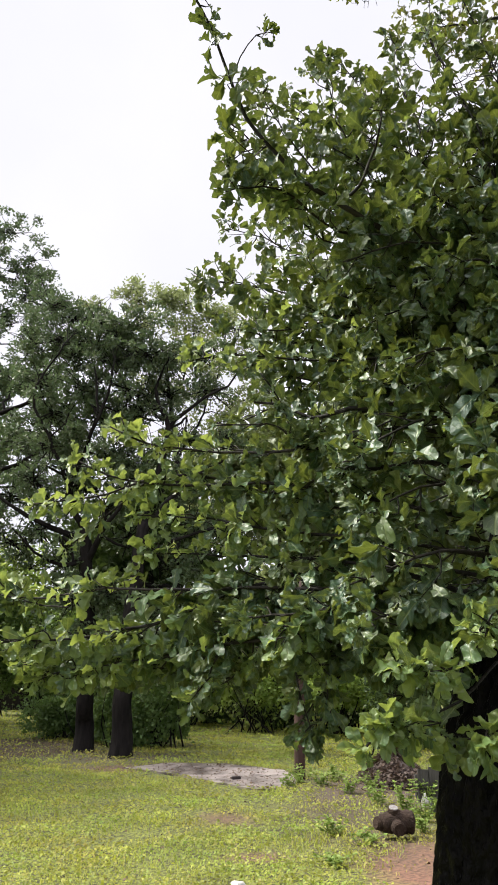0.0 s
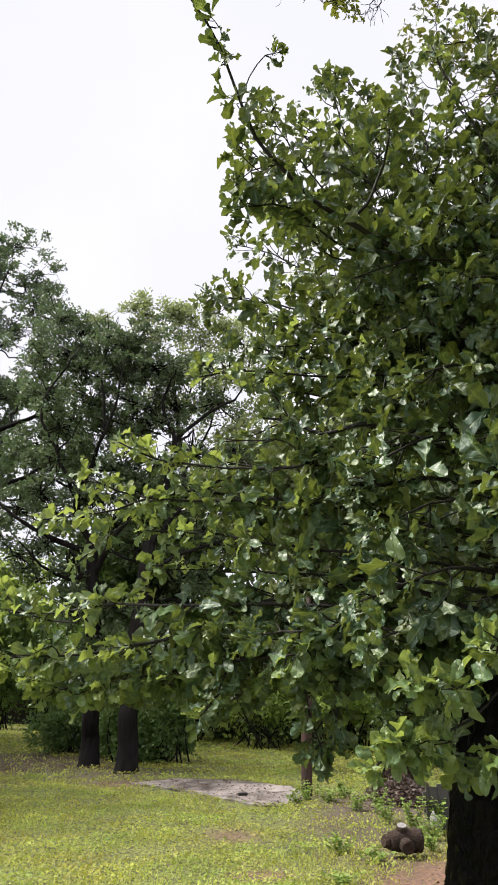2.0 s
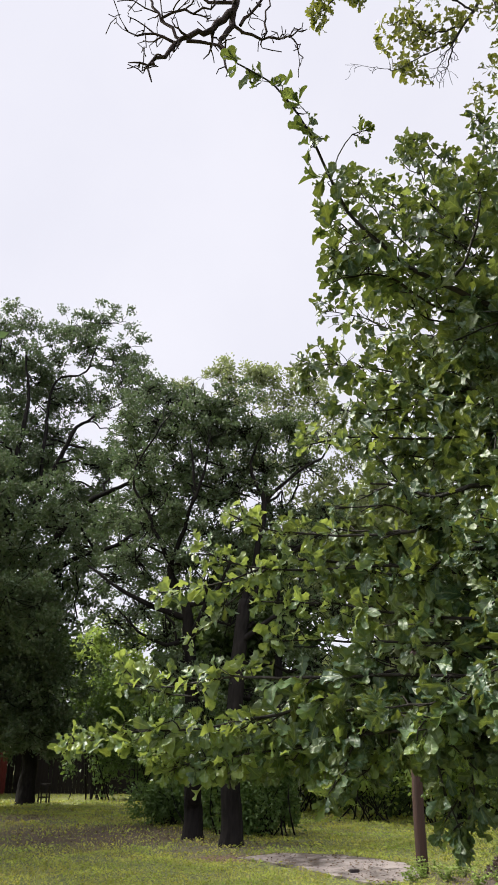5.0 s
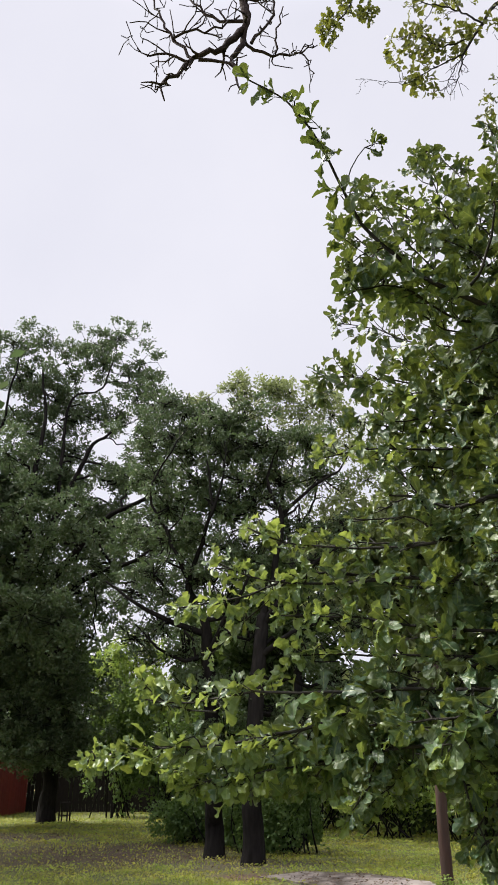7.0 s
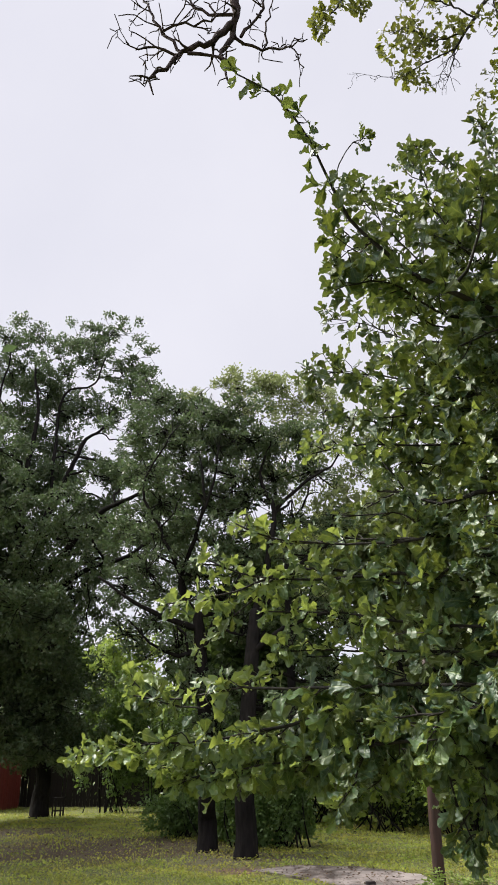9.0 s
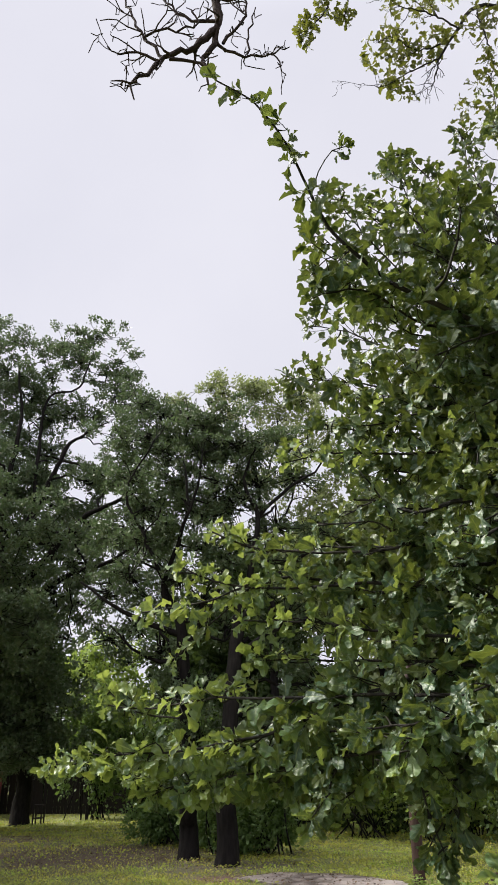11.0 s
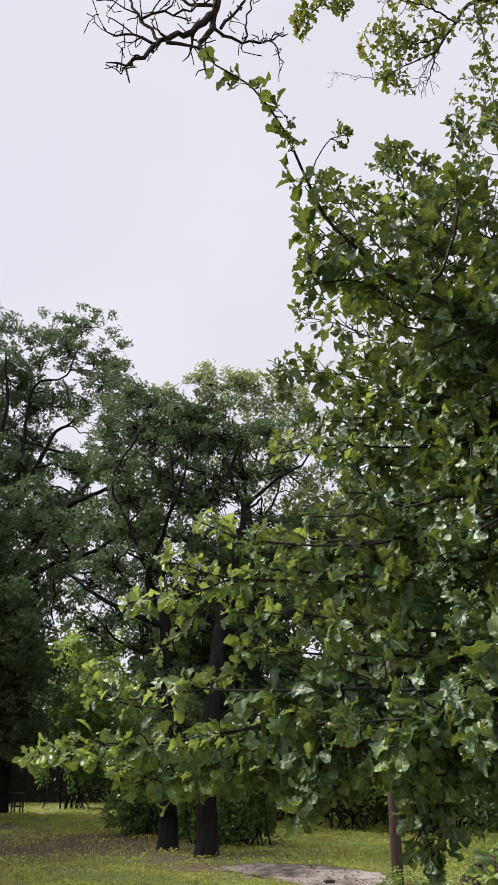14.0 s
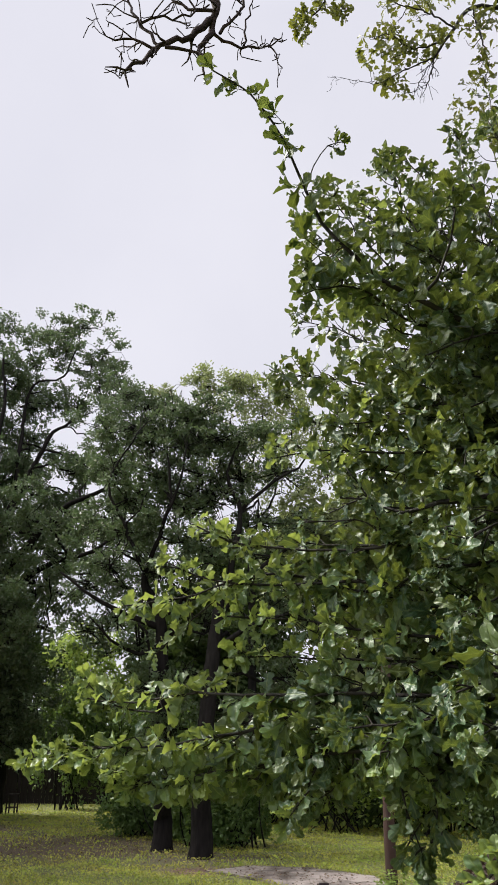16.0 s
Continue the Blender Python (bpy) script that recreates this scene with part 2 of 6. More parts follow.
def ground_material():
    """Lawn soil: grass felt, brown bare earth under the oaks, red earth by the near tree, mixed by soft-edged patches."""
    m = bpy.data.materials.new("lawn_ground")
    m.use_nodes = True
    n, l = m.node_tree.nodes, m.node_tree.links
    b = n["Principled BSDF"]
    geo = n.new("ShaderNodeNewGeometry")
    fine, mid = n.new("ShaderNodeTexNoise"), n.new("ShaderNodeTexNoise")
    fine.inputs["Scale"].default_value, fine.inputs["Detail"].default_value = 26, 8
    mid.inputs["Scale"].default_value, mid.inputs["Detail"].default_value = 1.3, 4
    for k in (fine, mid):
        l.new(geo.outputs["Position"], k.inputs["Vector"])
    grass = n.new("ShaderNodeValToRGB")
    grass.color_ramp.elements[0].position, grass.color_ramp.elements[0].color = 0.40, (0.036, 0.034, 0.011, 1)
    grass.color_ramp.elements[1].position, grass.color_ramp.elements[1].color = 0.60, (0.165, 0.185, 0.032, 1)
    l.new(fine.outputs["Fac"], grass.inputs["Fac"])
    last = grass.outputs["Color"]
    for at, radius, soft, light, dark, _ in PATCHES:
        d = n.new("ShaderNodeVectorMath")
        d.operation = "SUBTRACT"
        d.inputs[1].default_value = (*at, 0)
        l.new(geo.outputs["Position"], d.inputs[0])
        s = n.new("ShaderNodeVectorMath")
        s.operation = "MULTIPLY"
        s.inputs[1].default_value = (1 / radius[0], 1 / radius[1], 0)
        l.new(d.outputs["Vector"], s.inputs[0])
        ln = n.new("ShaderNodeVectorMath")
        ln.operation = "LENGTH"
        l.new(s.outputs["Vector"], ln.inputs[0])
        wob = n.new("ShaderNodeMath")
        wob.operation = "MULTIPLY_ADD"
        wob.inputs[1].default_value, wob.inputs[2].default_value = 1.6, -0.8
        l.new(mid.outputs["Fac"], wob.inputs[0])
        tot = n.new("ShaderNodeMath")
        l.new(ln.outputs["Value"], tot.inputs[0])
        l.new(wob.outputs[0], tot.inputs[1])
        mr = n.new("ShaderNodeMapRange")
        mr.inputs["From Min"].default_value, mr.inputs["From Max"].default_value = 1 - soft, 1 + soft
        mr.inputs["To Min"].default_value, mr.inputs["To Max"].default_value = 1, 0
        l.new(tot.outputs[0], mr.inputs["Value"])
        rp = n.new("ShaderNodeValToRGB")
        rp.color_ramp.elements[0].position, rp.color_ramp.elements[0].color = 0.35, (*dark, 1)
        rp.color_ramp.elements[1].position, rp.color_ramp.elements[1].color = 0.65, (*light, 1)
        l.new(fine.outputs["Fac"], rp.inputs["Fac"])
        mx = n.new("ShaderNodeMix")
        mx.data_type = "RGBA"
        l.new(mr.outputs["Result"], mx.inputs["Factor"])
        l.new(last, mx.inputs["A"])
        l.new(rp.outputs["Color"], mx.inputs["B"])
        last = mx.outputs["Result"]
    l.new(last, b.inputs["Base Color"])
    b.inputs["Roughness"].default_value = 0.9
    bp = n.new("ShaderNodeBump")
    bp.inputs["Strength"].default_value, bp.inputs["Distance"].default_value = 0.4, 0.03
    l.new(fine.outputs["Fac"], bp.inputs["Height"])
    l.new(bp.outputs["Normal"], b.inputs["Normal"])
    return m


# bare patches in the lawn: centre, half-widths, softness of the edge, two colours, how much grass is gone
# the first two: brown earth, its colours lowered to include the oaks' shade
PATCHES = [((-6.0, 16.9), (3.6, 2.6), 0.5, (0.066, 0.040, 0.015), (0.020, 0.013, 0.006), 0.74),
           ((-10.5, 20.5), (3.2, 1.4), 0.5, (0.062, 0.041, 0.019), (0.022, 0.014, 0.008), 0.84),
           ((1.75, 6.9), (0.75, 1.5), 0.3, (0.20, 0.098, 0.062), (0.075, 0.036, 0.024), 0.94),
           ((1.25, 9.8), (0.80, 1.9), 0.7, (0.090, 0.066, 0.034), (0.036, 0.028, 0.016), 0.52),
           ((2.6, 11.6), (1.5, 1.3), 0.4, (0.085, 0.056, 0.042), (0.040, 0.027, 0.021), 0.80),
           ((-2.1, 13.8), (0.85, 0.40), 0.35, (0.15, 0.080, 0.058), (0.06, 0.034, 0.026), 0.84),
           ((-2.6, 15.4), (1.3, 0.9), 0.5, (0.10, 0.085, 0.04), (0.045, 0.037, 0.022), 0.60),
           ((0.1, 7.6), (0.28, 0.20), 0.6, (0.15, 0.085, 0.05), (0.07, 0.042, 0.025), 0.7),
           ((-0.25, 9.4), (0.30, 0.35), 0.6, (0.15, 0.095, 0.05), (0.07, 0.046, 0.025), 0.6)]
M_LOG = material("brown_log_bark", (0.060, 0.040, 0.030), (0.02, 0.013, 0.010), 25, 0.85, 0.9, 50, (1, 1, 1), 0.15)
M_GROUND = ground_material()


# ---- mesh helpers ----
RNG = np.random.default_rng(7)


def mesh(name, verts, faces, mat, smooth=False, blade=None):
    """A mesh from an array of places and an array of triangles or quads; blade tells where on its leaf each corner lies."""
    verts, faces = np.asarray(verts, dtype=np.float32), np.asarray(faces, dtype=np.int32)
    me = bpy.data.meshes.new(name)
    k = faces.shape[1]
    me.vertices.add(len(verts))
    me.vertices.foreach_set("co", verts.ravel())
    me.loops.add(faces.size)
    me.loops.foreach_set("vertex_index", faces.ravel())
    me.polygons.add(len(faces))
    me.polygons.foreach_set("loop_start", np.arange(0, faces.size, k, dtype=np.int32))
    if smooth:
        me.polygons.foreach_set("use_smooth", np.ones(len(faces), dtype=bool))
    me.materials.append(mat)
    me.update(calc_edges=True)
    me.validate()
    if blade is not None:
        me.attributes.new("blade", "FLOAT_VECTOR", "POINT").data.foreach_set("vector", np.asarray(blade, dtype=np.float32).ravel())
    return me


def thing(name, at, label, category, group="", kind=""):
    """An Empty at the base of a thing."""
    e = new(name)
    e.location = at
    e.empty_display_size = 0.1
    return tagged(e, label, category, group, kind)


def hang(ob, parent, label="", kind=""):
    """Makes ob, built in world places, a part of parent."""
    def stands(o):
        return stands(o.parent) @ o.matrix_parent_inverse @ o.matrix_basis if o else Matrix.Identity(4)
    m = stands(parent)
    ob.parent = parent
    ob.matrix_parent_inverse = m.inverted()
    return tagged(ob, label, kind=kind)


def part(name, bm, mat, parent, label="", smooth=False):
    """A bmesh, in world places, as one mesh under a thing or a part."""
    me = bpy.data.meshes.new(name)
    if smooth:
        for f in bm.faces:
            f.smooth = True
    bm.to_mesh(me)
    bm.free()
    me.materials.append(mat)
    return hang(new(name, me), parent, label)


def box(bm, size, m, bevel=0.0):
    """Adds a box with softened edges to bm."""
    made = bmesh.ops.create_cube(bm, size=1.0, matrix=m @ Matrix.Diagonal((*size, 1)))
    if bevel:
        edges = list({e for v in made["verts"] for e in v.link_edges})
        bmesh.ops.bevel(bm, geom=edges, offset=bevel, segments=2, affect="EDGES")
    return bm


def smooth_line(points, step):
    """A soft curve through the points (with radius as fourth number), cut into short steps."""
    p = np.asarray(points, dtype=float)
    p = np.vstack([2 * p[0] - p[1], p, 2 * p[-1] - p[-2]])
    out = []
    for i in range(1, len(p) - 2):
        a, b, c, d = p[i - 1:i + 3]
        n = max(2, int(np.linalg.norm(c[:3] - b[:3]) / step))
        for t in np.arange(n) / n:
            out.append(0.5 * (2 * b + (c - a) * t + (2 * a - 5 * b + 4 * c - d) * t * t + (3 * b - a - 3 * c + d) * t ** 3))
    out.append(p[-2])
    return np.array(out)


def tube(line, sides, rough=0.0, rng=RNG, furrow=0.0):
    """Places and quads of a tapering limb along a line of (x, y, z, radius)."""
    n = len(line)
    d = np.gradient(line[:, :3], axis=0)
    d /= np.linalg.norm(d, axis=1, keepdims=True) + 1e-9
    ref = np.array([0.31, 0.95, 0.12]) if abs(d[0, 2]) > 0.5 else np.array([0, 0, 1.0])
    u = np.cross(d, ref)
    u /= np.linalg.norm(u, axis=1, keepdims=True) + 1e-9
    v = np.cross(d, u)
    a = np.arange(sides) * 2 * math.pi / sides
    r = line[:, 3][:, None] * (1 + rough * rng.normal(size=(n, sides)))
    if furrow:      # bark in upright ridges, broken across into plates
        z = np.cumsum(np.linalg.norm(np.gradient(line[:, :3], axis=0), axis=1))[:, None]
        warp = 0.9 * np.sin(3.1 * z + 2 * a) + 0.6 * np.sin(7.7 * z + 3 * a + 1) + 0.35 * np.sin(17 * z + 5 * a)
        ridge = (1 - np.abs(np.sin(13 * a + warp)) ** 0.8) * (0.6 + 0.4 * np.sin(11 * z + 6 * a + 2 * warp))
        plate = 0.5 + 0.5 * np.sin(55 * z + 5 * np.sin(13 * a) + 3 * np.sin(5 * z + 4 * a))
        r = r * (1 - furrow * ridge - 0.45 * furrow * plate ** 5)
    ring = (line[:, None, :3] + r[..., None] * (np.cos(a)[None, :, None] * u[:, None] + np.sin(a)[None, :, None] * v[:, None])).reshape(-1, 3)
    i, j = np.meshgrid(np.arange(n - 1), np.arange(sides), indexing="ij")
    j2 = (j + 1) % sides
    quads = np.stack([i * sides + j, i * sides + j2, (i + 1) * sides + j2, (i + 1) * sides + j], -1).reshape(-1, 4)
    tip = np.vstack([ring, line[-1:, :3] + d[-1:] * line[-1, 3]])
    k = len(ring)
    caps = np.array([[(n - 1) * sides + s, (n - 1) * sides + (s + 1) % sides, k, k] for s in range(sides)])
    return tip, quads, caps


def merge(pieces):
    """Joins (places, quads, caps) of several tubes: quads are split into triangles."""
    verts, faces, base = [], [], 0
    for v, q, c in pieces:
        verts.append(v)
        faces += [q[:, [0, 1, 2]] + base, q[:, [0, 2, 3]] + base, c[:, :3] + base]
        base += len(v)
    return np.vstack(verts), np.vstack(faces)


def limb_mesh(name, points, sides, mat, step=0.1, wobble=0.0, rough=0.05, rng=RNG, furrow=0.0):
    line = smooth_line(points, step)
    if wobble:
        k = rng.normal(size=line[:, :3].shape) * wobble
        k[0] = 0
        k = (k + np.roll(k, 1, 0) + np.roll(k, -1, 0)) / 3
        line[:, :3] += k
    v, f = merge([tube(line, sides, rough, rng, furrow)])
    return mesh(name, v, f, mat, True), line


def unit(v):
    return v / (np.linalg.norm(v, axis=-1, keepdims=True) + 1e-9)


def place_leaves(templates, at, along, normal, size, rng):
    """Sets a leaf (one of the templates) at every place: its tip points along, its face looks to normal."""
    x = unit(along)
    z = unit(normal - (normal * x).sum(-1, keepdims=True) * x)
    y = np.cross(z, x)
    basis = np.stack([x, y, z], 1)
    pick = rng.integers(len(templates), size=len(at))
    verts, faces, base = [], [], 0
    for k, (tv, tf) in enumerate(templates):
        s = np.nonzero(pick == k)[0]
        if not len(s):
            continue
        v = np.einsum("vi,nij->nvj", tv, basis[s]) * size[s, None, None] + at[s, None]
        verts.append(v.reshape(-1, 3))
        faces.append((tf[None] + (np.arange(len(s)) * len(tv))[:, None, None] + base).reshape(-1, 3))
        base += v.shape[0] * v.shape[1]
    return np.vstack(verts), np.vstack(faces)


# half outlines of leaves along the midrib: way along it, reach of the margin, half width
TRIDENT = [(0, 0, 0.008), (0.12, 0.12, 0.012), (0.20, 0.20, 0.045), (0.33, 0.34, 0.09), (0.43, 0.45, 0.13), (0.49, 0.57, 0.22), (0.54, 0.69, 0.315), (0.60, 0.77, 0.345), (0.66, 0.80, 0.305), (0.70, 0.775, 0.235), (0.75, 0.785, 0.175), (0.82, 0.89, 0.205), (0.90, 0.985, 0.195), (0.96, 1.04, 0.135), (1.0, 1.06, 0.04)]
MANY = [(0, 0, 0.008), (0.12, 0.12, 0.012), (0.17, 0.17, 0.045), (0.26, 0.31, 0.15), (0.31, 0.37, 0.17), (0.37, 0.40, 0.105), (0.47, 0.48, 0.11), (0.53, 0.60, 0.23), (0.59, 0.70, 0.295), (0.65, 0.75, 0.265), (0.71, 0.75, 0.165), (0.80, 0.86, 0.185), (0.90, 0.97, 0.17), (0.97, 1.03, 0.11), (1.0, 1.05, 0.03)]
SPOON = [(0, 0, 0.008), (0.12, 0.12, 0.012), (0.21, 0.21, 0.055), (0.34, 0.34, 0.12), (0.47, 0.47, 0.175), (0.59, 0.61, 0.24), (0.70, 0.73, 0.285), (0.79, 0.83, 0.285), (0.87, 0.92, 0.235), (0.94, 0.99, 0.16), (1.0, 1.03, 0.05)]


def lobed_leaf(rng, outline, fold, bend, fine=True):
    """A blackjack oak leaf of length 1 along x: wedge-shaped, broad and softly lobed towards the tip, with a wavy margin."""
    out = outline if fine or len(outline) < 8 else outline[:1] + outline[2:4] + outline[5:9] + outline[10:]
    cup, phase, lean, twist = rng.uniform(-0.7, 1.1), rng.uniform(0, 6, 2), rng.normal() * 0.12, rng.normal() * 0.5
    cross = (-1, -0.5, 0, 0.5, 1) if fine else (-1, 0, 1)
    verts, blade, m = [], [], len(cross)
    for t, xo, w in out:
        for c in cross:
            k, a = w * abs(c) * rng.uniform(0.93, 1.05), abs(c)
            side = phase[0] if c > 0 else phase[1]
            lift = bend * t * t + fold * k - cup * k * k * 1.6 + twist * t * k * (1 if c > 0 else -1)
            lift += a * a * min(w, 0.3) * 0.42 * math.sin(16 * t + side) + 0.045 * a * (1 - a) * 4 * math.sin(24 * t + side)
            verts.append((t + (xo - t) * a, math.copysign(k, c) + lean * t * t, lift))
            blade.append((1 - a, t, 0))
    faces = []
    for i in range(len(out) - 1):
        for c in range(m - 1):
            a, b = i * m + c, (i + 1) * m + c
            faces += [(a, b, b + 1), (a, b + 1, a + 1)]
    return np.array(verts), np.array(faces), np.array(blade)


def place_blades(templates, at, along, normal, size, seed):
    """The same as place_leaves, for leaves that know their midrib."""
    v, f = place_leaves([t[:2] for t in templates], at, along, normal, size, np.random.default_rng(seed))
    pick = np.random.default_rng(seed).integers(len(templates), size=len(at))
    return v, f, np.vstack([np.tile(t[2], ((pick == k).sum(), 1)) for k, t in enumerate(templates)])


_r = np.random.default_rng(3)
LEAF_KINDS = ((TRIDENT, 0.30, -0.25), (TRIDENT, 0.55, -0.45), (TRIDENT, 0.10, 0.20), (MANY, 0.35, -0.50), (MANY, 0.15, -0.15), (TRIDENT, 0.75, -0.30), (SPOON, 0.25, 0.30), (SPOON, 0.50, -0.55), (SPOON, 0.10, -0.20), (SPOON, 0.60, 0.10), (MANY, 0.50, 0.15))
ROUND_LEAVES = [lobed_leaf(_r, *k) for k in LEAF_KINDS]
OAK_LEAVES = [lobed_leaf(_r, *k, False) for k in LEAF_KINDS]
PLAIN_LEAVES = [lobed_leaf(_r, [o[1], o[3], o[6], o[8], o[-1]], f, b, False) for o, f, b in LEAF_KINDS]
SMALL_LEAVES = [(np.array([(0, 0, 0), (0.45, 0.30, 0.08), (1, 0, -0.12), (0.5, -0.30, 0.08)]), np.array([(0, 2, 1), (0, 3, 2)])),
                (np.array([(0, 0, 0), (0.6, 0.33, 0.02), (1, 0, 0.1), (0.6, -0.33, 0.10)]), np.array([(0, 2, 1), (0, 3, 2)]))]
BLADES = [(np.array([(0, -0.06, 0), (0, 0.06, 0), (0.55, 0.045, 0.02), (0.55, -0.045, 0.02), (1, 0, -0.12)]), np.array([(0, 1, 2), (0, 2, 3), (3, 2, 4)])),
          (np.array([(0, -0.07, 0), (0, 0.07, 0), (0.6, 0.05, 0.08), (0.6, -0.05, 0.08), (1, 0, 0.32)]), np.array([(0, 1, 2), (0, 2, 3), (3, 2, 4)]))]


# ---- ground ----
def build_ground():
    s = np.linspace(-1, 1, 161)
    s = np.sign(s) * (0.12 * np.abs(s) + 0.88 * np.abs(s) ** 4)
    gx, gy = np.meshgrid(s * 900, s * 900 + 12, indexing="ij")
    fade = np.clip(1.4 - np.hypot(gx, gy - 12) / 60, 0, 1)
    gz = fade * (0.02 * np.sin(gx * 1.3 + 0.6 * np.sin(gy)) * np.cos(gy * 0.9 + 1) + 0.012 * np.sin(gx * 3.1 + gy * 2.3) - 0.02)
    n = len(s)
    i, j = np.meshgrid(np.arange(n - 1), np.arange(n - 1), indexing="ij")
    q = np.stack([i * n + j, (i + 1) * n + j, (i + 1) * n + j + 1, i * n + j + 1], -1).reshape(-1, 4)
    ob = new("ground", mesh("ground", np.stack([gx, gy, gz], -1).reshape(-1, 3), q, M_GROUND, True))
    return tagged(ob, "weedy yellow-green lawn with bare earth under the trees", "ground", kind="structure")


build_ground()


def bare(x, y):
    """How bare the earth is at a place, 0 to 1."""
    out = np.zeros_like(x)
    for at, radius, _, _, _, worn in PATCHES:
        d = np.hypot((x - at[0]) / radius[0], (y - at[1]) / radius[1])
        out = np.maximum(out, worn * np.clip((1.25 - d) / 0.6, 0, 1))
    return out


SLAB = [(-2.12, 13.77), (-1.44, 14.48), (-0.41, 14.31), (0.57, 13.47), (0.84, 12.67), (0.60, 11.63), (0.12, 11.38), (-0.47, 12.07), (-1.29, 13.06)]      # the slab's outline


def on_slab(x, y):
    """Whether a place lies on the slab."""
    inside = np.zeros(x.shape, dtype=bool)
    for (ax, ay), (bx, by) in zip(SLAB, SLAB[1:] + SLAB[:1]):
        inside ^= ((ay > y) != (by > y)) & (x < ax + (bx - ax) * (y - ay) / (by - ay + 1e-9))
    return inside


def build_grass():
    rng = np.random.default_rng(11)
    n = 125000
    y = 5.2 + 26 * rng.random(n) ** 1.5
    x = (rng.random(n) * 2 - 1) * (1.0 + 0.36 * y) - 0.12 * y
    keep = (rng.random(n) > bare(x, y)) & ~on_slab(x, y)
    clump = 0.5 + 0.5 * np.sin(x * 2.7 + 1.7 * np.sin(y * 1.9)) * np.sin(y * 2.3 + 1.3 * np.sin(x * 2.1))
    keep &= rng.random(n) < 0.35 + 0.65 * clump
    x, y, clump = x[keep], y[keep], clump[keep]
    n = len(x)
    a = rng.random(n) * 2 * math.pi
    lean = 0.5 + 0.9 * rng.random(n)
    along = np.stack([np.cos(a) * lean, np.sin(a) * lean, np.ones(n) * 0.8], -1)
    normal = np.stack([-np.cos(a), -np.sin(a), np.ones(n)], -1)
    at = np.stack([x, y, np.full(n, -0.03)], -1)
    size = (0.030 + 0.04 * rng.random(n)) * (0.7 + 0.5 * clump) * (0.8 + y / 25)
    v, f = place_leaves(BLADES, at, along, normal, size, rng)
    ob = new("grass", mesh("grass", v, f, M_GRASS))
    tagged(ob, "short weedy yellow-green grass of the lawn", "grass", kind="stuff")
    # broad flat weed leaves between the blades
    n = 190000
    y = 5.2 + 22 * rng.random(n) ** 1.7
    x = (rng.random(n) * 2 - 1) * (1.0 + 0.36 * y) - 0.12 * y
    keep = (rng.random(n) > bare(x, y) * 1.04) & ~on_slab(x, y) & (rng.random(n) < 0.62 + 0.6 * np.sin(x * 3.3 + np.sin(y * 2)) * np.sin(y * 2.9 + np.sin(x)))
    x, y = x[keep], y[keep]
    n = len(x)
    a = rng.random(n) * 2 * math.pi
    along = np.stack([np.cos(a), np.sin(a), 0.3 + 0.4 * rng.random(n)], -1)
    normal = np.stack([0.7 * rng.normal(size=n), 0.7 * rng.normal(size=n) - 0.3, np.ones(n)], -1)
    v, f = place_leaves(SMALL_LEAVES, np.stack([x, y, 0.055 * rng.random(n) * (0.55 + 0.45 * np.sin(x * 5.1 + 2 * np.sin(y * 3.7)) * np.sin(y * 4.3 + x))], -1), along, normal, (0.011 + 0.030 * rng.random(n) ** 1.6) * (0.6 + y / 16), rng)
    ob = new("lawn_weeds", mesh("lawn_weeds", v, f, M_GRASS))
    tagged(ob, "low broad-leaved weeds spread through the lawn", "weeds", kind="stuff")
    # fallen leaves on the bare earth
    n = 30000
    y = 6 + 18 * rng.random(n)
    x = (rng.random(n) * 2 - 1) * (1.0 + 0.36 * y) - 0.12 * y
    keep = (rng.random(n) < 0.06 + 0.94 * bare(x, y)) | on_slab(x, y)
    keep &= ~((x > 0.3) & (y < 11) & (rng.random(n) > 0.16))
    x, y = x[keep], y[keep]
    n = len(x)
    a = rng.random(n) * 2 * math.pi
    along = np.stack([np.cos(a), np.sin(a), 0.3 * rng.normal(size=n)], -1)
    normal = np.stack([0.4 * rng.normal(size=n), 0.4 * rng.normal(size=n), np.ones(n)], -1)
    v, f = place_leaves(SMALL_LEAVES, np.stack([x, y, 0.004 + 0.012 * rng.random(n)], -1), along, normal, (0.016 + 0.03 * rng.random(n)) * (0.6 + y / 20), rng)
    ob = new("fallen_leaves", mesh("fallen_leaves", v, f, M_LITTER))
    tagged(ob, "brown fallen oak leaves scattered on bare earth", "leaves", kind="stuff")


build_grass()


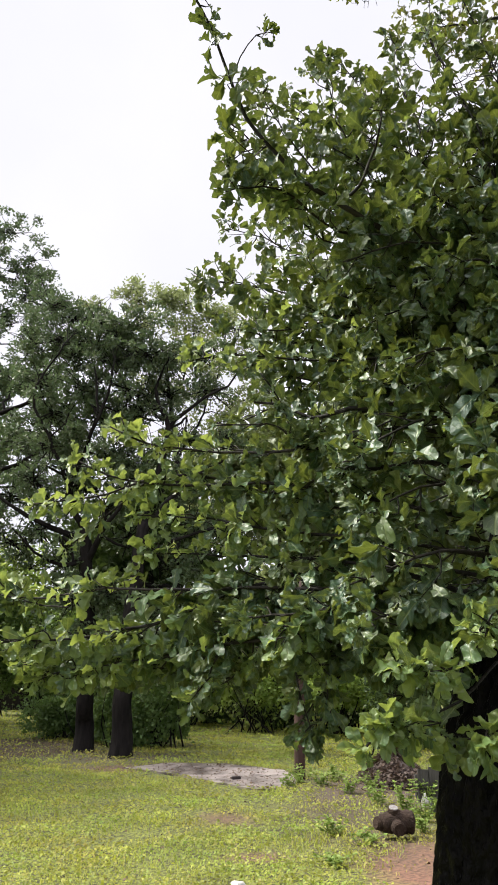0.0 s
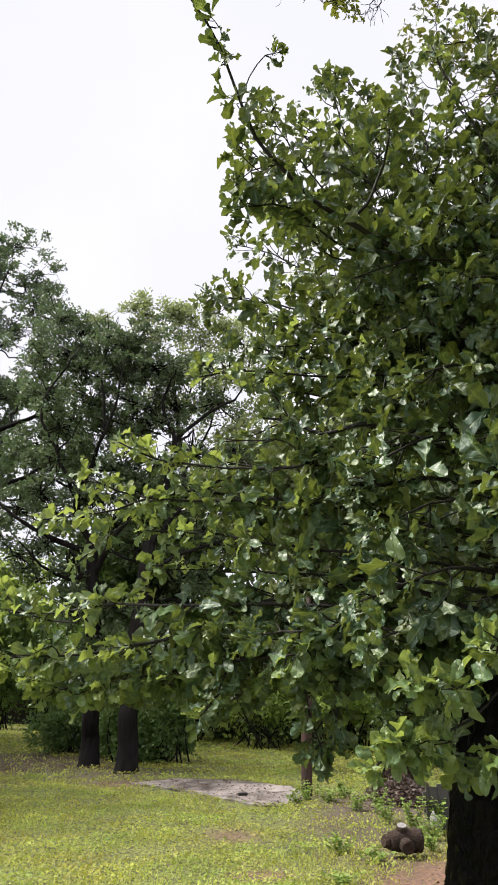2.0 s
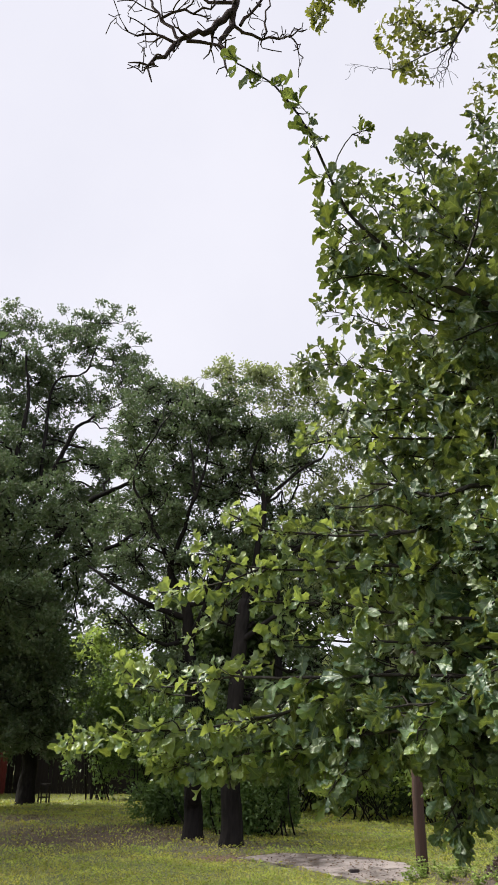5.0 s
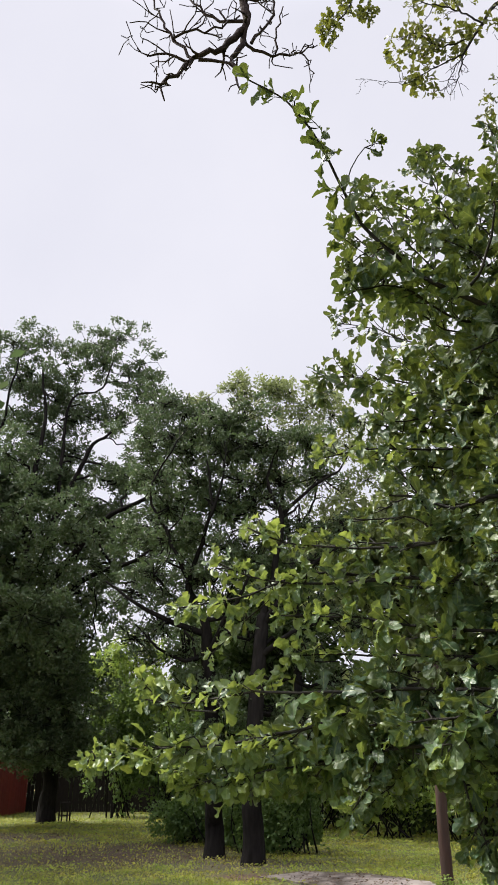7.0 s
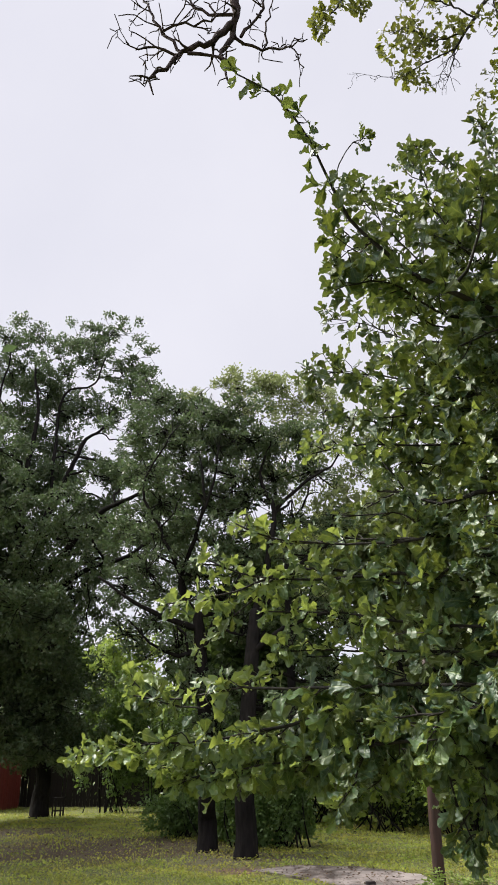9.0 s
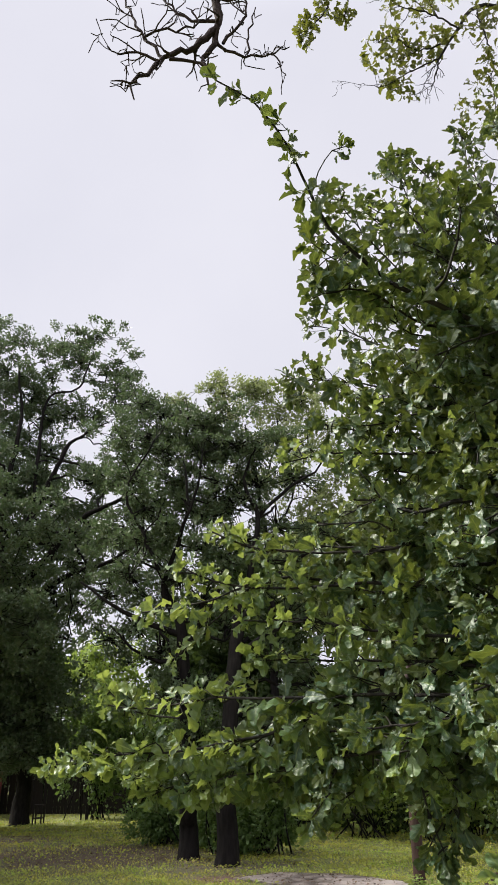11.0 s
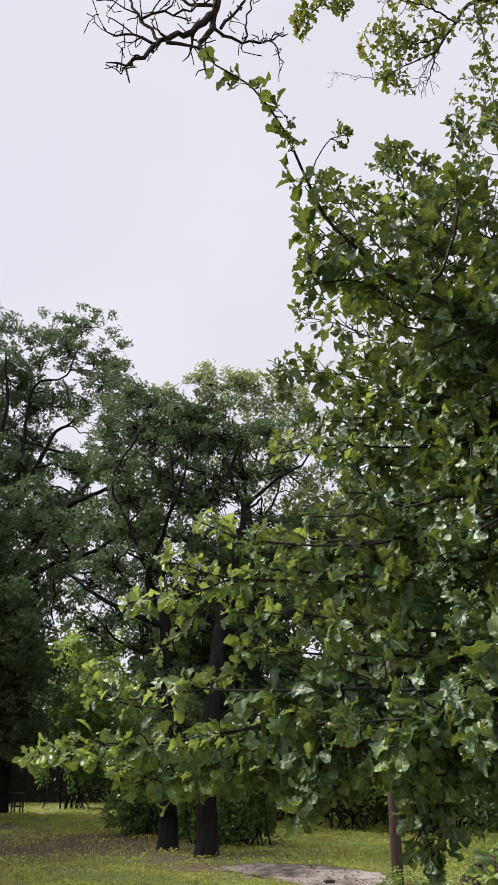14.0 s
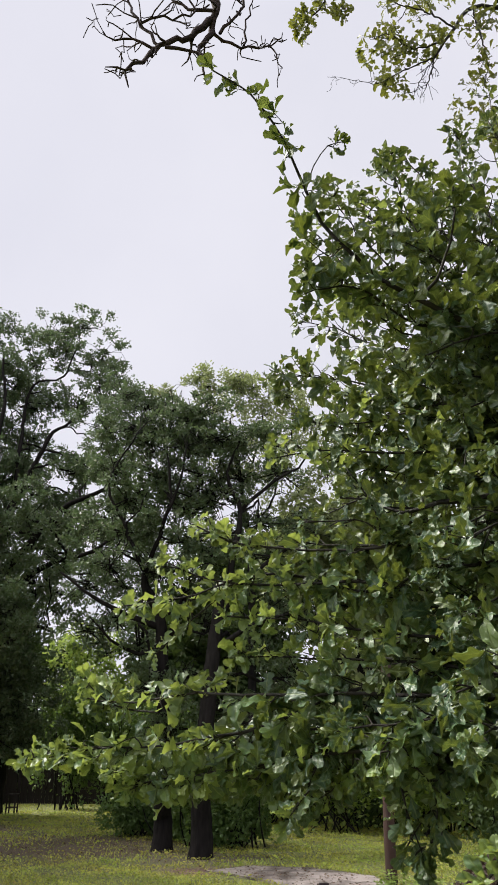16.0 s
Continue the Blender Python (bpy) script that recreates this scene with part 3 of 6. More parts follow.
# ---- the big oaks ----
def tufts(centres, radii, per, leaf_size, leaves, rng, up=0.35, flat=0.75, scatter=0.8):
    """Leaf rosettes at twig ends, spread through clumps: places, directions, normals and sizes of the leaves, and the twig ends."""
    at, along, normal, size, ends = [], [], [], [], []
    for c, r in zip(centres, radii):
        k = max(6, int(per * r * r))
        d = unit(rng.normal(size=(k, 3)) + np.array([0, 0, up]))
        e = c + d * r * 1.12 * (rng.random((k, 1)) ** 0.4) * np.array([1, 1, flat])
        e += rng.normal(size=e.shape) * 0.16 * r
        ends.append((c, e))
        o = unit(e - c + rng.normal(size=e.shape) * 0.3 * r + np.array([0, 0, 0.4 * r]))
        m = leaves
        dirs = unit(o[:, None] * 0.55 + rng.normal(size=(k, m, 3)))
        at.append((e[:, None] + dirs * leaf_size * 0.4 * rng.random((k, m, 1)) + rng.normal(size=(k, m, 3)) * leaf_size * scatter).reshape(-1, 3))
        along.append(dirs.reshape(-1, 3))
        normal.append((o[:, None] + rng.normal(size=(k, m, 3)) * 0.6 + np.array([0, 0, 0.5])).reshape(-1, 3))
        size.append(leaf_size * rng.uniform(0.65, 1.25, k * m))
    return np.vstack(at), np.vstack(along), np.vstack(normal), np.concatenate(size), ends


def big_oak(label, trunk, limbs, clumps, seed, leaf_mat, bark, per=75, leaf_size=0.13, leaves=9, twig_r=0.013, name="oak_tree", group="oaks on the lawn", fine=1.0, side=(), back=1.0, scatter=0.3):
    """A mature tree: trunk and limbs as given lines of (place, radius), a branch from the nearest limb to each clump of foliage."""
    rng = np.random.default_rng(seed)
    (x, y, z), _ = trunk[0]
    tree = thing(name, (x, y, 0), label, "tree", group)
    lines = []
    pts = [(*p, r) for p, r in trunk]
    pts = [(x, y, -0.15, trunk[0][1] * 1.15), (x, y, 0.12, trunk[0][1] * 0.92)] + [(px, py, pz, r * 0.8) for px, py, pz, r in pts]
    me, line = limb_mesh("trunk", pts, 40, bark, 0.12, 0.01, 0.015, rng, 0.10)
    hang(new("trunk", me), tree)
    lines.append(line)
    for limb in limbs:
        me, line = limb_mesh("limb", [(*p, r * 0.6) for p, r in limb], 8, bark, 0.25, 0.06, 0.05, rng)
        hang(new("limb", me), tree)
        lines.append(line)
    wood = np.vstack(lines)
    eye_level = np.array([0, 0, 1.65])
    centres = eye_level + (np.array([c for c, r in clumps]) - eye_level) * back       # the leaves hang behind and round the boughs
    radii = np.array([r for c, r in clumps])
    extra_c, extra_r = [], []
    for c, r in zip(centres, radii):            # smaller bunches round each clump, for an uneven outline
        for _ in range(14):
            extra_c.append(c + unit(rng.normal(size=3)) * r * np.array([1.15, 1.15, 0.75]) * rng.uniform(0.5, 1.75))
            extra_r.append(r * rng.uniform(0.24, 0.48))
    all_c, all_r = np.vstack([centres, extra_c]), np.concatenate([radii * 0.42, extra_r])
    at, along, normal, size, ends = tufts(all_c, all_r, per, leaf_size, leaves, rng, flat=0.62, scatter=scatter)
    if side:                                     # the crown's unseen side, in coarser sprays, filled out to shade the lawn
        more = tufts([np.array(c) for c, r in side], [r for c, r in side], 70, 0.42, 8, rng)
        at, along, normal, size = (np.concatenate(p) for p in zip((at, along, normal, size), more[:4]))
    pieces = []
    for c, e in ends[:len(centres)]:
        w = wood[np.argmin(np.linalg.norm(wood[:, :3] - c, axis=1) + 0.6 * np.maximum(wood[:, 2] - c[2], 0))]
        mid = (w[:3] * 0.5 + c * 0.5) + rng.normal(size=3) * 0.2 + np.array([0, 0, 0.12])
        r0 = min(w[3] * 0.6, 0.07)
        br = smooth_line([(*w[:3], r0), (*mid, r0 * 0.7), (*c, r0 * 0.4)], 0.25)
        br[1:-1, :3] += rng.normal(size=br[1:-1, :3].shape) * 0.05
        pieces.append(tube(br, 5, 0, rng))
        for q in e[rng.permutation(len(e))[:int(8 * fine)]]:
            k = br[rng.integers(len(br) // 2, len(br))]
            bend = (k[:3] + q) / 2 + rng.normal(size=3) * 0.12
            pieces.append(tube(smooth_line([(*k[:3], twig_r), (*bend, twig_r * 0.7), (*q, twig_r * 0.3)], 0.3), 3, 0, rng))
    for c, e in ends[len(centres):]:
        w = centres[np.argmin(np.linalg.norm(centres - c, axis=1))]
        for q in e[rng.permutation(len(e))[:max(1, int(2 * fine))]]:
            bend = (w + q) / 2 + rng.normal(size=3) * 0.22
            pieces.append(tube(smooth_line([(*w, twig_r), (*bend, twig_r * 0.7), (*q, twig_r * 0.3)], 0.3), 3, 0, rng))
    v, f = merge(pieces)
    hang(new("branchwood", mesh("branchwood", v, f, bark, True)), tree, kind="stuff")
    v, f = place_leaves(SMALL_LEAVES, at, along, normal, size, rng)
    hang(new("crown", mesh("crown", v, f, leaf_mat)), tree, kind="stuff")
    return tree


def clump_list(*rows):
    return [((x, y, z), r) for (x, y, z), r in rows]


# the oak that spreads over the far side of the bare earth
big_oak("tall spreading oak with dark trunk beside the red shed",
        [((*(-11.04, 25.88), 0.6), 0.36), ((-10.89, 25.60, 1.37), 0.30), ((-11.10, 25.00, 3.11), 0.29), ((-11.64, 24.50, 5.28), 0.28), ((-11.50, 24.00, 6.92), 0.26)],
        [[((-11.64, 24.50, 5.28), 0.24), ((-10.07, 23.50, 6.86), 0.19), ((-8.75, 23.00, 7.55), 0.15), ((-7.26, 22.50, 7.83), 0.10), ((-6.02, 22.00, 8.28), 0.06), ((-5.17, 21.50, 8.37), 0.03)],
         [((-11.50, 24.00, 6.92), 0.28), ((-9.99, 23.50, 8.22), 0.22), ((-8.70, 23.00, 9.41), 0.16), ((-7.37, 22.50, 9.77), 0.11), ((-6.09, 22.00, 10.21), 0.06)],
         [((-11.50, 24.00, 6.92), 0.26), ((-11.95, 24.00, 8.95), 0.22), ((-11.94, 24.00, 10.66), 0.18), ((-11.84, 24.00, 12.68), 0.14), ((-11.74, 24.00, 13.85), 0.11), ((-12.14, 24.00, 16.37), 0.06)],
         [((-11.42, 24.00, 8.93), 0.20), ((-10.54, 23.80, 10.51), 0.16), ((-9.84, 23.60, 11.92), 0.13), ((-9.53, 23.50, 12.53), 0.11), ((-8.83, 23.30, 12.73), 0.07), ((-8.07, 23.00, 12.98), 0.03)],
         [((-10.82, 24.00, 10.38), 0.14), ((-11.03, 24.20, 12.71), 0.11), ((-10.87, 24.40, 14.95), 0.08), ((-9.74, 24.40, 15.35), 0.06), ((-9.27, 24.40, 16.84), 0.04)],
         [((-11.46, 24.20, 7.55), 0.2), ((-13.53, 24.00, 9.46), 0.16), ((-13.69, 24.00, 12.12), 0.12), ((-13.30, 24.00, 15.21), 0.07), ((-13.17, 24.00, 16.99), 0.04)],
         [((-11.76, 24.50, 5.47), 0.2), ((-10.07, 23.00, 5.04), 0.13), ((-8.77, 22.00, 5.37), 0.08), ((-7.85, 21.50, 5.10), 0.04)],
         # bough out of view that carries the added shading clumps
         [((-11.50, 24.00, 6.92), 0.22), ((-13.6, 22.5, 8.6), 0.16), ((-14.6, 18.5, 9.4), 0.11), ((-15.0, 15.0, 9.0), 0.05)],
         [((-10.88, 25.00, 2.93), 0.2), ((-11.48, 24.00, 3.42), 0.12), ((-12.12, 23.00, 3.20), 0.06)]],
        clump_list(((-13.48, 24.00, 17.55), 0.75), ((-11.88, 24.00, 17.26), 0.8), ((-10.47, 24.40, 17.17), 0.75), ((-8.97, 24.40, 17.42), 0.7), ((-7.94, 23.60, 15.75), 0.6), ((-7.52, 23.40, 14.75), 0.5), ((-8.41, 23.80, 15.41), 0.45), ((-7.09, 22.80, 12.48), 0.5), ((-12.57, 24.00, 16.03), 0.7),
                   ((-10.79, 24.30, 15.77), 0.6), ((-7.75, 23.00, 13.98), 0.55), ((-11.47, 24.30, 14.46), 0.75), ((-13.05, 24.00, 14.20), 0.8), ((-9.95, 24.00, 14.07), 0.55), ((-6.62, 22.50, 12.96), 0.7),
                   ((-12.50, 24.00, 12.50), 0.8), ((-10.74, 24.00, 11.69), 0.75), ((-8.28, 23.00, 10.72), 0.6), ((-11.72, 24.00, 10.65), 0.9), ((-9.55, 23.50, 10.13), 0.8), ((-12.99, 24.00, 10.29), 0.9),
                   ((-7.31, 22.50, 10.47), 0.6), ((-7.50, 22.50, 8.70), 0.6)) +
        clump_list(((-10.65, 23.50, 8.65), 0.8), ((-8.73, 23.00, 8.51), 0.6), ((-12.47, 24.00, 7.95), 0.9), ((-9.25, 22.50, 6.53), 0.75), ((-10.95, 23.50, 5.86), 0.9),
                   ((-12.04, 24.00, 4.67), 1.0), ((-10.21, 23.50, 4.40), 0.9), ((-11.26, 24.00, 3.24), 0.9), ((-9.60, 23.50, 3.01), 0.8), ((-11.50, 24.00, 2.05), 0.7),
                   ((-9.98, 24.00, 2.04), 0.7), ((-13.13, 23.00, 6.04), 1.2), ((-12.71, 23.00, 3.37), 1.1), ((-13.94, 24.00, 9.27), 1.1), ((-14.22, 24.00, 12.62), 1.1), ((-14.77, 24.00, 16.36), 1.0)) +
        clump_list(((-12.47, 24.00, 11.36), 0.8), ((-11.02, 24.00, 11.26), 0.8), ((-9.78, 23.50, 9.21), 0.75), ((-11.95, 24.00, 8.95), 0.8), ((-8.18, 22.50, 7.40), 0.6), ((-10.10, 23.00, 7.23), 0.8),
                   ((-8.31, 22.00, 6.40), 0.6), ((-8.27, 22.80, 8.53), 0.6), ((-10.51, 23.50, 6.31), 0.8), ((-12.06, 24.00, 6.46), 0.9), ((-8.88, 23.20, 3.57), 0.7),
                   ((-9.43, 24.50, 2.04), 0.6), ((-11.19, 22.50, 2.35), 0.8), ((-10.93, 23.50, 3.98), 0.8), ((-9.77, 23.20, 5.05), 0.8)) +
        clump_list(*(((-9.7 - 0.95 * (k % 4) + 0.3 * math.sin(5 * k), 22.4 + 0.5 * math.sin(3 * k), 2.2 + 1.05 * (k // 4) + 0.4 * math.sin(7 * k)), 0.85) for k in range(20))) +      # its dark skirt
        clump_list(((-8.09, 25.30, 11.55), 0.62), ((-7.02, 25.60, 10.46), 0.70), ((-8.55, 25.90, 10.53), 0.62), ((-7.32, 25.30, 9.08), 0.70), ((-6.23, 25.60, 9.00), 0.62), ((-9.79, 25.90, 10.60), 0.70), ((-10.58, 25.30, 11.71), 0.62), ((-10.99, 25.60, 10.01), 0.70), ((-9.90, 25.90, 9.04), 0.62), ((-7.70, 25.30, 8.05), 0.70), ((-5.89, 25.60, 7.93), 0.62), ((-6.77, 25.90, 7.11), 0.70), ((-12.40, 25.30, 11.60), 0.62), ((-12.97, 25.60, 9.45), 0.70), ((-11.65, 25.90, 8.58), 0.62), ((-7.01, 25.30, 12.17), 0.70), ((-9.11, 25.60, 11.96), 0.62)) +
        clump_list(((-8.53, 19.80, 8.13), 0.8), ((-9.45, 19.80, 6.99), 0.9), ((-8.48, 19.40, 4.96), 0.9), ((-10.49, 20.20, 8.90), 0.9), ((-6.02, 19.00, 7.43), 0.7),
                   ((-9.07, 18.60, 5.45), 0.9), ((-11.18, 20.50, 10.96), 0.8), ((-11.69, 23.50, 15.30), 0.7), ((-9.54, 24.00, 16.13), 0.6), ((-11.27, 24.00, 14.79), 0.6), ((-10.48, 24.00, 13.71), 0.6), ((-9.46, 23.80, 13.62), 0.5), ((-8.73, 23.60, 13.52), 0.4),
                   ((-11.31, 24.00, 12.99), 0.6), ((-10.55, 24.00, 12.47), 0.45), ((-12.04, 24.00, 13.40), 0.6), ((-5.01, 19.00, 8.52), 0.5), ((-4.76, 18.50, 7.06), 0.5), ((-7.72, 20.00, 6.96), 0.5), ((-6.08, 20.00, 9.83), 0.45), ((-12.97, 24.00, 15.43), 0.5)),
        21, M_LEAF_OAK, M_BARK, 250, 0.112, 7, fine=0.75, back=1.045,
        # clumps left of the view, placed to shade the ground under this oak
        side=[((-14.8 + 1.1 * math.sin(2.1 * k), 13.5 + 0.95 * k, 9.6 + 1.6 * math.sin(1.7 * k)), 1.7) for k in range(13)] +
        [((-0.62 * y - 2.4, y, 9.4 + 0.6 * math.sin(3 * y)), 1.6) for y in (12.5, 14.2, 16.0, 18.0, 20.0)])

# the two oaks beyond the slab
big_oak("broad oak with dark furrowed trunk on the lawn",
        [((*(-3.48, 16.69), 0.6), 0.235), ((-3.45, 16.40, 1.00), 0.22), ((-3.48, 16.40, 2.38), 0.21), ((-3.61, 16.40, 3.84), 0.18), ((-3.69, 16.40, 4.72), 0.14)],
        [[((-3.61, 16.40, 3.84), 0.16), ((-3.26, 16.20, 4.43), 0.10), ((-2.81, 16.00, 5.03), 0.07), ((-2.53, 16.00, 5.67), 0.04)],
         [((-3.68, 16.40, 4.59), 0.14), ((-4.10, 16.30, 5.35), 0.11), ((-3.76, 16.20, 6.39), 0.08), ((-3.39, 16.00, 7.41), 0.06), ((-3.19, 16.00, 8.54), 0.03)],
         [((-3.67, 16.40, 4.34), 0.13), ((-4.35, 16.00, 4.65), 0.10), ((-5.06, 15.80, 4.98), 0.07), ((-5.78, 15.60, 5.44), 0.04)],
         [((-3.62, 16.40, 3.96), 0.12), ((-4.03, 16.00, 3.78), 0.07), ((-4.61, 15.80, 4.00), 0.05), ((-5.07, 15.60, 4.45), 0.03)],
         [((-3.89, 16.30, 5.09), 0.10), ((-4.43, 16.30, 6.42), 0.07), ((-5.04, 16.20, 7.77), 0.05), ((-4.48, 16.20, 9.07), 0.03)],
         [((-3.45, 16.00, 7.28), 0.06), ((-3.52, 16.00, 7.83), 0.05), ((-3.65, 16.00, 8.40), 0.03)]],
        clump_list(((-5.06, 17.00, 10.46), 0.5), ((-4.36, 16.60, 10.02), 0.5), ((-3.58, 16.30, 9.64), 0.45), ((-2.87, 16.20, 9.52), 0.5), ((-5.25, 16.50, 9.21), 0.55), ((-4.18, 16.20, 8.78), 0.6),
                   ((-3.19, 16.00, 8.54), 0.6), ((-2.33, 16.00, 8.69), 0.5), ((-4.93, 16.20, 8.05), 0.45), ((-3.81, 16.00, 7.83), 0.55), ((-2.81, 15.90, 7.79), 0.5), ((-4.00, 16.00, 6.87), 0.5),
                   ((-3.07, 15.80, 6.87), 0.45), ((-4.49, 16.00, 6.46), 0.4), ((-3.15, 15.80, 6.14), 0.5), ((-3.66, 16.00, 5.54), 0.45), ((-4.75, 15.80, 5.62), 0.4), ((-2.63, 15.80, 5.75), 0.45)) +
        clump_list(((-4.60, 16.40, 9.30), 0.5), ((-3.65, 16.20, 9.05), 0.5), ((-2.75, 16.20, 8.60), 0.5), ((-3.10, 16.20, 9.35), 0.45), ((-4.55, 16.20, 7.30), 0.5), ((-3.40, 16.00, 7.25), 0.5), ((-2.55, 16.00, 7.20), 0.45)) +
        clump_list(((-5.18, 15.70, 5.21), 0.45), ((-4.50, 15.70, 4.47), 0.4), ((-5.05, 15.60, 4.21), 0.4), ((-3.99, 15.80, 3.88), 0.4), ((-3.11, 15.90, 5.01), 0.4), 
                   ((-3.69, 15.80, 3.05), 0.5), ((-2.89, 15.90, 3.29), 0.45), ((-3.17, 15.80, 2.24), 0.5), ((-2.60, 16.00, 4.40), 0.4)),
        22, M_LEAF_OAK, M_BARK, 420, 0.080, 8, back=1.04)
big_oak("oak with stout dark trunk at the slab's end",
        [((*(-2.48, 15.45), 0.6), 0.25), ((-2.49, 15.40, 1.04), 0.235), ((-2.46, 15.60, 2.34), 0.21), ((-2.38, 15.80, 3.76), 0.19), ((-2.30, 16.00, 4.65), 0.16)],
        [[((-2.33, 15.90, 4.26), 0.14), ((-2.00, 16.20, 5.99), 0.12), ((-1.90, 16.40, 7.00), 0.10), ((-2.16, 16.40, 7.99), 0.06), ((-1.92, 16.40, 9.01), 0.03)],
         [((-1.90, 16.40, 7.00), 0.09), ((-1.35, 16.60, 7.56), 0.07), ((-0.69, 16.80, 8.14), 0.05), ((-0.15, 17.00, 8.98), 0.03)],
         [((-2.32, 15.90, 4.50), 0.12), ((-1.64, 16.00, 5.28), 0.08), ((-0.90, 16.20, 5.99), 0.06), ((-0.13, 16.40, 6.45), 0.03)],
         [((-2.36, 15.80, 3.76), 0.12), ((-1.59, 15.80, 4.24), 0.07), ((-0.75, 16.00, 4.52), 0.04)]],
        clump_list(((-1.91, 16.40, 8.72), 0.5), ((-1.24, 16.60, 8.80), 0.5), ((-1.87, 16.30, 7.81), 0.45), ((-0.96, 16.70, 8.10), 0.38), ((-2.21, 16.00, 7.28), 0.4),
                   ((-1.44, 16.30, 6.69), 0.4), ((-2.18, 16.00, 6.33), 0.45), ((-0.53, 16.40, 6.58), 0.35), ((-1.14, 16.00, 5.80), 0.5), ((-2.01, 16.00, 5.15), 0.5),
                   ((-1.24, 16.00, 4.65), 0.5), ((-0.38, 16.20, 4.43), 0.45), ((-1.69, 15.80, 3.64), 0.5), ((-0.85, 16.00, 3.18), 0.6), ((-2.01, 15.80, 2.70), 0.5), ((-1.30, 15.90, 2.24), 0.5)),
        23, M_LEAF_OAK, M_BARK, 420, 0.080, 8, back=1.04)

# paler trees behind them
big_oak("airy pale green tree behind the oaks",
        [((*(-2.06, 20.54), 0.6), 0.2), ((-2.33, 24.00, 3.07), 0.17), ((-2.43, 24.50, 7.81), 0.13), ((-2.87, 25.00, 11.09), 0.09), ((-3.26, 25.00, 13.33), 0.05)],
        [[((-2.56, 24.60, 8.85), 0.09), ((-3.74, 25.00, 12.42), 0.05), ((-4.15, 25.00, 14.49), 0.025)], [((-2.76, 25.00, 10.66), 0.07), ((-2.09, 25.00, 12.65), 0.045), ((-2.02, 25.00, 14.26), 0.02)],
         [((-2.51, 24.60, 8.44), 0.08), ((-1.24, 25.00, 11.53), 0.05), ((-0.85, 25.00, 13.79), 0.02)]],
        clump_list(((-4.51, 25.00, 15.30), 0.4), ((-4.10, 25.00, 14.90), 0.5), ((-3.39, 25.00, 14.90), 0.5), ((-2.90, 25.00, 15.05), 0.35), ((-2.34, 25.00, 14.75), 0.5), ((-1.60, 25.00, 14.45), 0.5), ((-1.10, 25.00, 14.30), 0.4), ((-2.93, 25.00, 13.90), 0.6), ((-1.88, 25.00, 13.60), 0.6), ((-0.85, 25.00, 13.60), 0.6),
                   ((-3.97, 25.00, 13.70), 0.5), ((-0.20, 25.00, 13.00), 0.6), ((-0.42, 25.00, 11.98), 0.7), ((-1.45, 25.00, 12.30), 0.7), ((-2.60, 25.00, 12.50), 0.7), ((-3.29, 25.00, 11.31), 0.6), ((0.30, 25.00, 11.00), 0.7), ((-1.85, 25.00, 11.00), 0.7), ((-0.70, 25.00, 10.40), 0.7), ((-0.01, 25.00, 9.40), 0.7), ((-1.21, 25.00, 9.20), 0.7), ((0.60, 25.00, 12.40), 0.6), ((-6.20, 26.00, 15.13), 0.35)),
        24, M_LEAF_SPRING, M_BARK, 110, 0.12, 7, 0.010, "pale_tree", "trees behind the oaks", fine=0.5, scatter=0.6)


big_oak("small bright green tree behind the oaks",
        [((*(-10.20, 33.00, -0.04)[:2], 0.6), 0.10), ((-10.36, 33.00, 1.91), 0.08), ((-10.55, 33.00, 4.20), 0.06), ((-10.54, 33.00, 5.89), 0.03)],
        [[((-10.47, 33.00, 3.73), 0.05), ((-11.20, 33.00, 5.17), 0.03), ((-11.54, 33.00, 6.16), 0.015)], [((-10.51, 33.00, 3.97), 0.05), ((-9.89, 33.00, 4.90), 0.03), ((-9.68, 33.00, 5.99), 0.015)]],
        clump_list(((-11.39, 33.00, 6.03), 0.69), ((-10.62, 33.00, 6.38), 0.75), ((-9.75, 33.00, 5.87), 0.62), ((-10.87, 32.80, 5.02), 0.75), ((-9.95, 32.80, 4.77), 0.75), ((-11.21, 32.80, 4.32), 0.62), ((-9.35, 33.00, 4.30), 0.62), ((-10.28, 32.80, 3.84), 0.62), ((-11.08, 33.00, 3.28), 0.62)),
        25, M_LEAF_VINE, M_BARK, 60, 0.17, 9, 0.015, "bright_tree", "trees behind the oaks")


